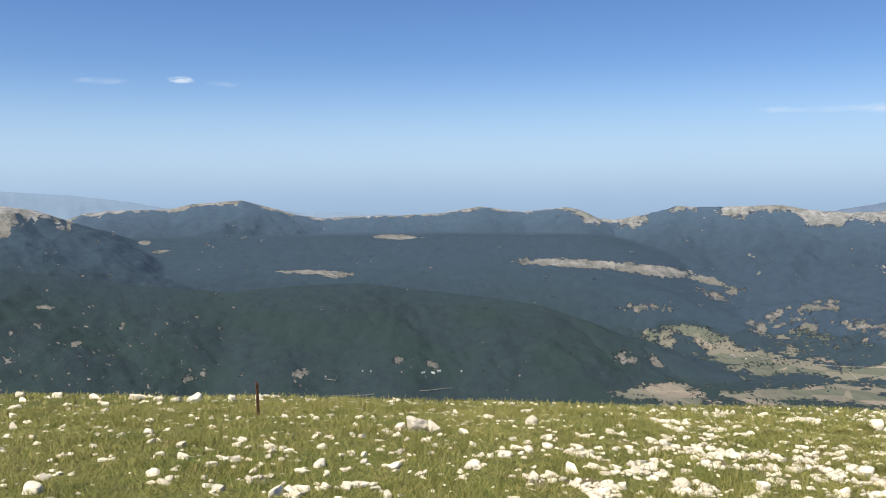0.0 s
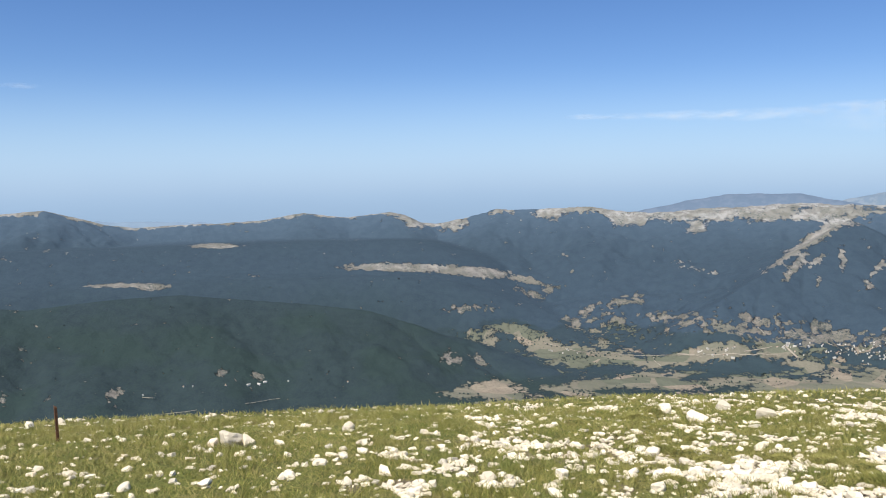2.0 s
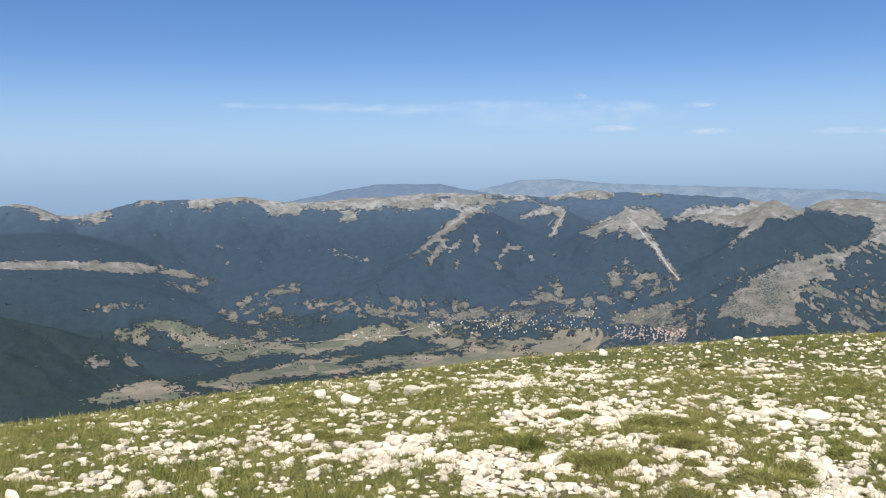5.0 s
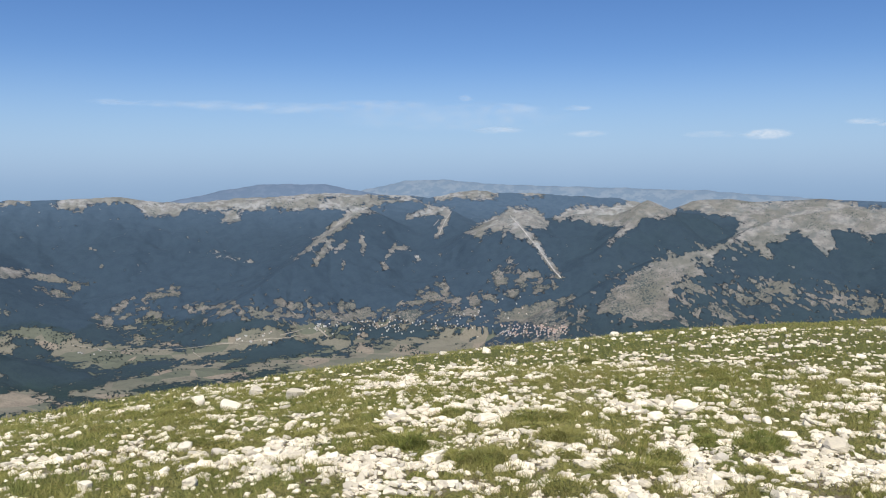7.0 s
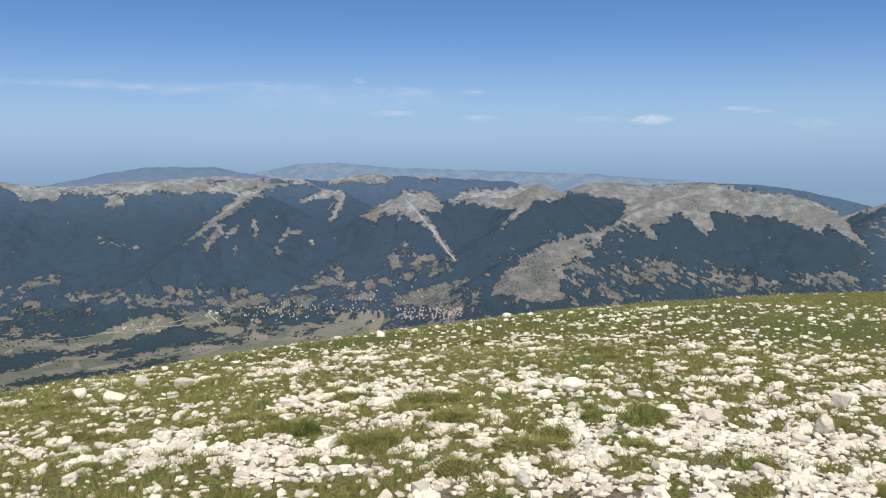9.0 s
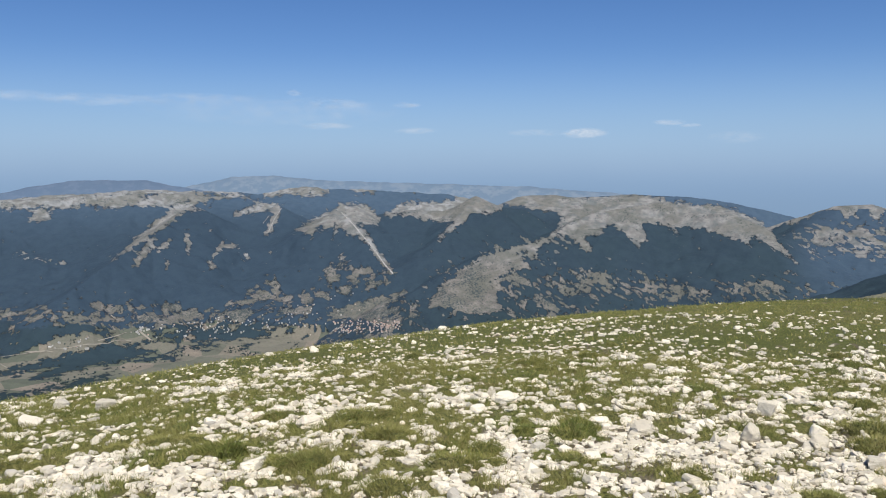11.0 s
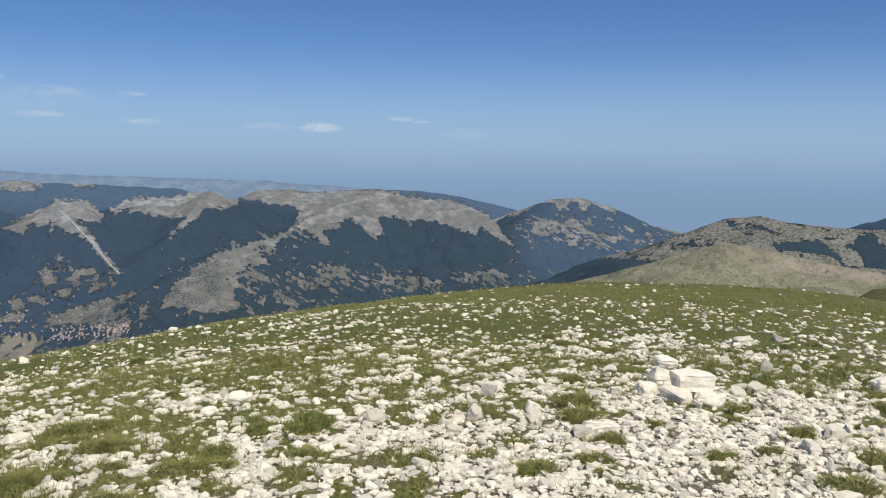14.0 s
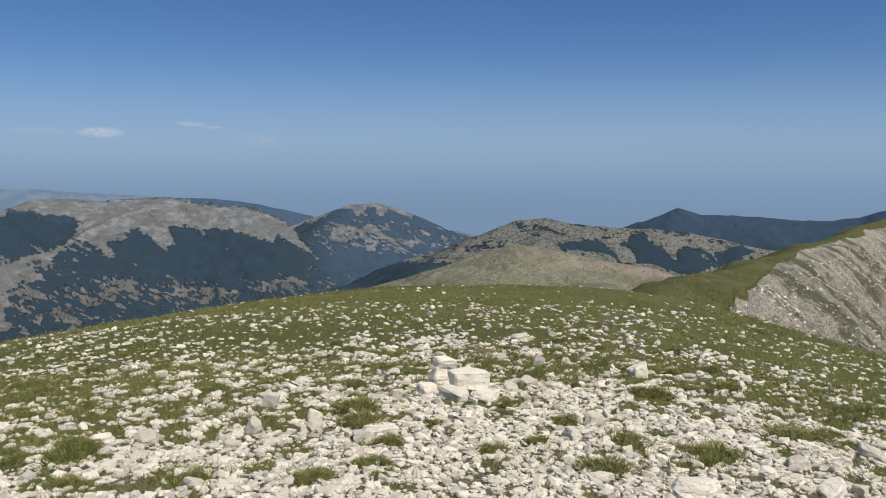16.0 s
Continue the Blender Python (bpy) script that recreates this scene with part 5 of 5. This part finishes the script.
# thick tussocks between the stones, by place and width
TUSSOCKS_EAST = [(4.92, -0.80, 0.36), (5.31, -1.51, 0.43), (5.53, -1.02, 0.33), (4.46, 0.83, 0.27), (6.07, -2.25, 0.43), (5.75, 0.78, 0.35), (5.22, -0.13, 0.21), (4.80, 0.55, 0.22), (7.01, -1.42, 0.33), (7.63, -2.22, 0.26), (4.83, 2.39, 0.32), (4.02, 2.56, 0.28), (4.20, 3.45, 0.33), (3.51, 3.40, 0.33), (4.50, 0.84, 0.27), (6.08, 0.85, 0.41)]
TUSSOCKS_NORTH = [(4.44, 1.45, 0.22), (3.45, 4.12, 0.36), (3.51, 3.47, 0.30), (4.57, 4.00, 0.33), (4.21, 3.47, 0.33), (3.92, 2.68, 0.39), (3.50, 4.86, 0.28), (4.20, 3.38, 0.33), (3.50, 3.53, 0.30), (4.28, 2.68, 0.27), (4.99, 2.43, 0.34), (3.45, 4.10, 0.33), (3.40, 2.74, 0.30)]


def tussock_mesh(seed):
    """A rounded cushion of grass: a turfy core under a coat of short blades that lean outward."""
    gen = np.random.default_rng(seed)
    core = bmesh.new()
    bmesh.ops.create_icosphere(core, subdivisions=2, radius=1.0)
    verts = [(v.co.x * 0.82, v.co.y * 0.82, max(v.co.z, -0.1) * 0.36 * (1 + 0.3 * noise.noise(v.co * 2 + Vector((seed, 0, 0))))) for v in core.verts]
    faces = [tuple(v.index for v in f.verts) for f in core.faces]
    n_core = len(faces)
    core.free()
    for _ in range(900):
        a, b, d = gen.uniform(0, 6.28), gen.uniform(0, 6.28), math.sqrt(gen.random())
        px, py = 0.95 * d * math.cos(a), 0.95 * d * math.sin(a)
        z = 0.36 * math.sqrt(max(1 - d * d, 0)) * (1 + 0.35 * math.sin(3 * a + seed))
        h = gen.uniform(0.10, 0.28) * (1.0 if gen.random() < 0.92 else 1.4)
        out_ = 0.25 + 0.55 * d
        dx, dy = (math.cos(a) * out_ + gen.normal(0, 0.3)) * h, (math.sin(a) * out_ + gen.normal(0, 0.3)) * h
        wx, wy = math.cos(b) * 0.015, math.sin(b) * 0.015
        i = len(verts)
        verts += [(px - wx, py - wy, z - 0.05), (px + wx, py + wy, z - 0.05), (px + dx, py + dy, z + h * 0.85)]
        faces.append((i, i + 1, i + 2))
    me = bpy.data.meshes.new("grass_tussock")
    me.from_pydata(verts, [], faces)
    me.materials.append(GRASS)
    me.materials.append(HILLTOP)
    me.polygons.foreach_set("material_index", np.where(np.arange(len(faces)) < n_core, 1, 0).astype(np.int32))
    return me


tussock_meshes = [tussock_mesh(900 + k) for k in range(5)]
gen = np.random.default_rng(77)
tx, ty, taz, tr = scatter(18, 116, 3.8, 10, 130, gen)
more_tussocks = [(float(a), float(b), float(c)) for a, b, c in zip(tx, ty, gen.uniform(0.10, 0.26, 130))]
for k, (x, y, w) in enumerate(TUSSOCKS_EAST + TUSSOCKS_NORTH + more_tussocks):
    ob = new("grass_tussock", tussock_meshes[k % 5])
    z = float(land_height(np.array([x]), np.array([y]))[0])
    s = w * 0.5
    ob.matrix_world = pose(x, y, z, 0, 0, pick_rng.uniform(0, 360)) @ Matrix.Diagonal((s * pick_rng.uniform(0.8, 1.35), s * pick_rng.uniform(0.7, 1.0), s * pick_rng.uniform(0.6, 1.0), 1))
    tagged(ob, "dense green grass tussock between pale stones", "grass tussock", kind="stuff")

# ------------------------------------------------------------------ the stake
def part(name, bm, mat, parent=None, label=""):
    me = bpy.data.meshes.new(name)
    bm.to_mesh(me)
    bm.free()
    me.materials.append(mat)
    ob = new(name, me)
    ob.parent = parent
    return tagged(ob, label)


def rust_material():
    m, nt, bsdf = material("rusty_iron")
    g = Graph(nt)
    g.link(g.mix(g.ramp(g.noise(60, 5), 0.4, 0.65), (0.075, 0.035, 0.018), (0.16, 0.07, 0.03)), bsdf.inputs["Base Color"])
    bsdf.inputs["Roughness"].default_value = 0.9
    return m


def stake(x, y, height):
    """A thin angle-iron stake driven into the turf."""
    bm = bmesh.new()
    w, t = 0.022, 0.005
    outline = [(0, 0), (w, 0), (w, t), (t, t), (t, w), (0, w)]
    low = [bm.verts.new((px, py, -0.15)) for px, py in outline]
    top = [bm.verts.new((px * 0.95, py * 0.95, height + 0.004 * k)) for k, (px, py) in enumerate(outline)]
    bm.faces.new(top)
    bm.faces.new(low[::-1])
    for k in range(6):
        bm.faces.new((low[k], low[(k + 1) % 6], top[(k + 1) % 6], top[k]))
    ob = part("stake", bm, rust_material())
    z = float(land_height(np.array([x]), np.array([y]))[0])
    ob.matrix_world = pose(x, y, z, 0, -1.5, 30)
    return tagged(ob, "thin rusty iron stake driven into the turf", "stake")


stake(-1.88, 7.38, 0.29)

# ------------------------------------------------------------------ trees and bushes of the valley
def far_tree_material(name, dark, light):
    m, nt, bsdf = material(name)
    g = Graph(nt)
    rand = nt.nodes.new("ShaderNodeNewGeometry").outputs["Random Per Island"]
    g.link(g.mix(rand, dark, light), bsdf.inputs["Base Color"])
    bsdf.inputs["Roughness"].default_value = 0.9
    bsdf.inputs["Specular IOR Level"].default_value = 0.1
    return m


FAR_TREE = far_tree_material("far_tree_leaves", (0.034, 0.054, 0.060), (0.052, 0.078, 0.078))
# bluer leaves for hillside trees, haze put into their colour
HAZED_TREE = far_tree_material("far_hazed_leaves", (0.030, 0.051, 0.066), (0.042, 0.066, 0.082))
CROWNS = [stone_shape(600 + k, 1, 16, 0.15) for k in range(4)]


def grove(name, label, n, az0, az1, r0, r1, choose, lo, hi, seed, leaves=None):
    gen = np.random.default_rng(seed)
    x, y, az, r = scatter(az0, az1, r0, r1, n * 6, gen)
    keep = choose(x, y, gen)
    x, y = x[keep][:n], y[keep][:n]
    n = len(x)
    s = gen.uniform(lo, hi, n)
    size = np.stack([s * gen.uniform(0.8, 1.2, n), s * gen.uniform(0.8, 1.2, n), s * gen.uniform(0.8, 1.25, n)], -1) / 2
    me = merged(name, CROWNS, gen.integers(0, 4, n), np.stack([x, y, land_height(x, y) + size[:, 2] * 0.75], -1), turns(gen.uniform(0, 6.28, n), gen.normal(0, 0.2, n), np.zeros(n)), size)
    me.materials.append(leaves or FAR_TREE)
    return tagged(new(name, me), label, "trees", kind="stuff")


def at_edges(x, y, gen):
    b = grid_value(bare, x, y) + gen.normal(0, 0.05, len(x))
    return (b > 0.36) & (b < 0.60) & (grid_value(OWNER, x, y) != -2)


def in_fields(x, y, gen):
    b = grid_value(bare, x, y)
    return (grid_value(meadow, x, y) > 0.5) & (b >= 0.47) & (fbm(x, y, 90, 3, 93) + gen.normal(0, 0.12, len(x)) > 0.34)


grove("far_trees", "dark trees along the edges of mountain clearings", 350, 8, 92, 2350, 3500, at_edges, 2, 4, 41, HAZED_TREE)
grove("far_trees", "dark trees and hedges between valley fields", 3500, 9, 56, 2300, 3250, in_fields, 3, 8, 42)


def scrub(label, n, az0, az1, r0, r1, owner, lo, hi, seed, leaves):
    gen = np.random.default_rng(seed)
    x, y, az, r = scatter(az0, az1, r0, r1, n * 4, gen)
    keep = (grid_value(OWNER, x, y) == names.index(owner)) & (grid_value(bare, x, y) > 0.5) & (fbm(x, y, 45, 3, 88) + gen.normal(0, 0.25, len(x)) > -0.05)
    x, y = x[keep][:n], y[keep][:n]
    n = len(x)
    s = gen.uniform(lo, hi, n)
    size = np.stack([s, s * gen.uniform(0.8, 1.2, n), s * gen.uniform(0.6, 1.0, n)], -1) / 2
    me = merged("scrub", OCTA, gen.integers(0, 6, n), np.stack([x, y, land_height(x, y) + size[:, 2] * 0.5], -1), turns(gen.uniform(0, 6.28, n), gen.normal(0, 0.2, n), np.zeros(n)), size)
    me.materials.append(leaves)
    return tagged(new("scrub", me), label, "bushes", kind="stuff")


SCRUB = far_tree_material("scrub_leaves", (0.085, 0.105, 0.068), (0.145, 0.160, 0.110))
DARK_SCRUB = far_tree_material("dark_scrub_leaves", (0.045, 0.062, 0.048), (0.085, 0.104, 0.076))
scrub("low bushes dotted over dry hill pasture", 5000, 82, 112, 600, 960, "tan_hill", 0.5, 1.4, 44, SCRUB)
scrub("low bushes stippling a grey stony hillside", 5000, 82, 114, 1150, 1560, "scrub_hill", 1.0, 2.4, 45, DARK_SCRUB)

# loose blocks on the bare face, and tufts along the grassy back of the ridge
gen = np.random.default_rng(52)
x, y, az, r = scatter(101, 117, 36, 150, 60000, gen)
face = (grid_value(NOWNER, x, y) == names.index("scree_ridge")) & (grid_value(rock_cover, x, y) > 0.4) & (grid_value(NCREST, x, y) > 2.0)
x, y = x[face][:7000], y[face][:7000]
s = 0.08 + 0.34 * gen.random(len(x)) ** 3
size = np.stack([s, s * 0.8, s * 0.6], -1) / 2
me = merged("scree", OCTA, gen.integers(0, 6, len(x)), np.stack([x, y, land_height(x, y) + size[:, 2] * 0.4], -1), turns(gen.uniform(0, 6.28, len(x)), gen.normal(0, 0.4, len(x)), gen.normal(0, 0.4, len(x))), size)
me.materials.append(STONE)
tagged(new("scree", me), "pale limestone scree on an eroded face", "scree", kind="stuff")
x, y, az, r = scatter(99, 117, 30, 150, 60000, gen)
back = (grid_value(NOWNER, x, y) == names.index("scree_ridge")) & (grid_value(rock_cover, x, y) < 0.5) & (fbm(x, y, 6, 3, 95) + gen.normal(0, 0.2, len(x)) > -0.05)
x, y = x[back][:7000], y[back][:7000]
n = len(x)
size = np.ones((n, 3)) * gen.uniform(0.6, 1.3, (n, 1))
me = merged("grass", [blades(10, 0.22, 0.08, 0.035, 960 + k, False) for k in range(5)], gen.integers(0, 5, n), np.stack([x, y, land_height(x, y)], -1), turns(gen.uniform(0, 6.28, n), np.zeros(n), np.zeros(n)), size)
me.materials.append(GRASS)
tagged(new("grass", me), "coarse grass tufts on the back of a ridge", "grass", kind="stuff")

# ------------------------------------------------------------------ pale roads and tracks through the valley
ROAD = material("pale_road_gravel")
ROAD[2].inputs["Base Color"].default_value = (0.27, 0.25, 0.215, 1)
ROAD[2].inputs["Roughness"].default_value = 0.95


def facing(az, el):
    """The nearest place on the far slopes that is seen in this direction."""
    line = on_grid(EL, bearings, ranges, np.full(len(ranges), az), ranges)
    k = int(np.argmax((line >= el) & (ranges > 2000)))
    f = 0.5 if k == 0 else float(np.clip((el - line[k - 1]) / max(line[k] - line[k - 1], 1e-6), 0, 1))
    rr = ranges[k - 1] + f * (ranges[k] - ranges[k - 1])
    return rr * math.sin(radians(az)), rr * math.cos(radians(az))


def ribbon(name, label, category, nodes, width, mat, lift=2.0):
    """A pale strip laid up the land along a line of bearings and degrees up."""
    t = np.linspace(0, len(nodes) - 1, 16 * len(nodes))
    pts = [facing(float(np.interp(k, range(len(nodes)), [n[0] for n in nodes])), float(np.interp(k, range(len(nodes)), [n[1] for n in nodes]))) for k in t]
    kern = np.ones(5) / 5
    x, y = (np.convolve([q[k] for q in pts], kern, "valid") for k in (0, 1))
    tx, ty = np.gradient(x), np.gradient(y)
    ln = np.maximum(np.hypot(tx, ty), 1e-6)
    nx, ny = -ty / ln * width / 2, tx / ln * width / 2
    gx, gy = np.stack([x - nx, x, x + nx]), np.stack([y - ny, y, y + ny])
    me = grid_mesh(name, (gx, gy, land_height(gx, gy) + lift, {}))
    me.materials.append(mat)
    return tagged(new(name, me), label, category, kind="structure")


def bare_earth(name, low, high):
    m, nt, bsdf = material(name)
    g = Graph(nt)
    g.link(g.mix(g.ramp(g.noise(0.09, 5, 0.65), 0.4, 0.6), low, high), bsdf.inputs["Base Color"])
    bsdf.inputs["Roughness"].default_value = 0.95
    return m


PISTE = bare_earth("scraped_limestone", (0.25, 0.245, 0.24), (0.40, 0.395, 0.385))
ribbon("ski_run", "pale scraped ski run down a wooded spur", "ski run", [(47.25, -2.75), (48.27, -3.85), (49.43, -5.27), (50.27, -6.45), (50.9, -7.15)], 4.5, PISTE, 1.4)
ribbon("ski_run", "narrow pale ski run through dark woods", "ski run", [(43.4, -2.55), (42.88, -3.32), (42.45, -4.25)], 3.5, PISTE, 4.6)
ribbon("ski_run", "narrow pale ski run through dark woods", "ski run", [(42.55, -3.1), (42.1, -3.65)], 3, PISTE, 4.6)
for nodes, width in (([(25.85, -11.4), (25.9, -11.64), (26.39, -12.0)], 4), ([(32.36, -9.2), (32.8, -9.58)], 5), ([(32.44, -9.93), (32.63, -10.2)], 5), ([(34.02, -10.3), (34.38, -10.62), (34.8, -11.0)], 8),
                     ([(31.48, -10.8), (32.7, -10.56), (33.36, -10.35)], 4), ([(27.29, -11.12), (28.46, -11.15), (28.97, -11.28)], 5), ([(-8.6, -13.24), (-7.69, -13.38)], 2.5),
                     ([(-7.95, -14.45), (-6.99, -14.42), (-5.9, -14.4), (-5.04, -14.35)], 2), ([(-2.11, -14.2), (-1.04, -14.13), (-0.4, -14.04), (0.36, -14.0)], 2)):
    ribbon("road", "pale gravel road through the valley", "road", nodes, width * 0.7, ROAD[0], 4.6 if nodes[0][0] < 0 else 1.2)
ribbon("road", "pale road through valley fields", "road", [(18.2, -10.55), (21, -11.2), (25, -11.35), (30, -11.05), (34, -10.85)], 3.5, ROAD[0], 1.2)

# ------------------------------------------------------------------ houses in the valley
def plain(name, col, rough=0.9, col2=None, scale=0.4):
    m, nt, bsdf = material(name)
    g = Graph(nt)
    g.link(g.mix(g.ramp(g.noise(scale, 4), 0.4, 0.6), col, col2 or tuple(c * 0.8 for c in col)), bsdf.inputs["Base Color"])
    bsdf.inputs["Roughness"].default_value = rough
    return m


PLASTER = plain("pale_plaster", (0.64, 0.62, 0.58))
TILES = plain("clay_tiles", (0.50, 0.34, 0.28), 0.9, (0.41, 0.30, 0.25))
GREY_ROOF = plain("grey_roof", (0.50, 0.50, 0.50))


def house_model(w, d, h, roof_mat):
    """A small gabled house: walls up to the gable, and a roof of two thick slopes with eaves."""
    root = new("house")
    bm = bmesh.new()
    rise = d * 0.36
    base = [bm.verts.new((sx * w / 2, sy * d / 2, -2)) for sx, sy in ((-1, -1), (1, -1), (1, 1), (-1, 1))]
    top = [bm.verts.new((sx * w / 2, sy * d / 2, h)) for sx, sy in ((-1, -1), (1, -1), (1, 1), (-1, 1))]
    peak = [bm.verts.new((s * w / 2, 0, h + rise)) for s in (-1, 1)]
    bm.faces.new((base[0], base[1], top[1], top[0]))
    bm.faces.new((base[2], base[3], top[3], top[2]))
    bm.faces.new((base[1], base[2], top[2], peak[1], top[1]))
    bm.faces.new((base[3], base[0], top[0], peak[0], top[3]))
    part("wall", bm, PLASTER, root)
    bm = bmesh.new()
    e = 0.6
    prof = [(-d / 2 - e, h - e * 0.44), (0, h + rise), (d / 2 + e, h - e * 0.44), (d / 2 + e, h - e * 0.44 + 0.35), (0, h + rise + 0.4), (-d / 2 - e, h - e * 0.44 + 0.35)]
    ends = [[bm.verts.new((s * (w / 2 + 0.4), py, pz)) for py, pz in prof] for s in (-1, 1)]
    for k in range(6):
        bm.faces.new((ends[0][k], ends[0][(k + 1) % 6], ends[1][(k + 1) % 6], ends[1][k]))
    bm.faces.new(ends[0][::-1])
    bm.faces.new(ends[1])
    part("roof", bm, roof_mat, root)
    return root


models = [house_model(4.4, 3.6, 1.7, TILES), house_model(5.0, 4.0, 2.1, TILES), house_model(3.8, 3.0, 2.4, GREY_ROOF), house_model(11, 4.6, 2.8, GREY_ROOF)]
LABELS = ("pale plastered house with a clay-tiled roof", "tall pale plastered house with a clay-tiled roof", "pale plastered house with a grey roof among trees", "long pale building with a grey roof")


def settle(n, az, el, spread_az, spread_el, kinds, seed, group):
    gen = random.Random(seed)
    for _ in range(n):
        a = az + gen.uniform(-1, 1) * spread_az
        e = el + gen.uniform(-1, 1) * spread_el
        column = int(np.searchsorted(bearings, a))
        line = EL[:, column]
        seen = np.nonzero((np.abs(line - e) < 0.12) & (ranges > 2200))[0]
        if not len(seen):
            continue
        rr = ranges[gen.choice(list(seen[:12]))]
        x, y = rr * math.sin(radians(a)), rr * math.cos(radians(a))
        k = gen.choice(kinds)
        z = float(land_height(np.array([x]), np.array([y]))[0])
        ob = copy_thing(models[k], pose(x, y, z, 0, 0, gen.uniform(0, 180)))
        tagged(ob, LABELS[k], "house", group=group)


settle(130, 49.0, -10.62, 2.3, 0.36, (0, 0, 1), 1, "houses of the old village")
settle(22, 46.0, -10.9, 1.6, 0.15, (0, 2), 2, "houses of the old village")
settle(60, 43.0, -10.3, 4.5, 0.7, (0, 2, 2), 3, "houses along the valley")
settle(36, 38.5, -10.3, 5.0, 0.5, (2, 2, 0, 3), 9, "houses along the valley")
settle(16, 46.5, -9.0, 2.5, 0.7, (2, 2, 0), 4, "houses along the valley")
settle(22, 36.0, -10.3, 3.0, 0.25, (2, 3, 2), 5, "houses along the valley")
settle(14, 30.0, -10.9, 1.5, 0.3, (0, 2, 3), 6, "houses along the valley")
settle(9, -1.0, -12.9, 9.0, 0.25, (0, 2, 3), 8, "houses at the foot of the woods")
settle(7, 20.5, -11.1, 2.0, 0.15, (2, 3), 7, "farm buildings in the fields")
for m in models:
    for o in (*m.children_recursive, m):
        bpy.data.objects.remove(o)
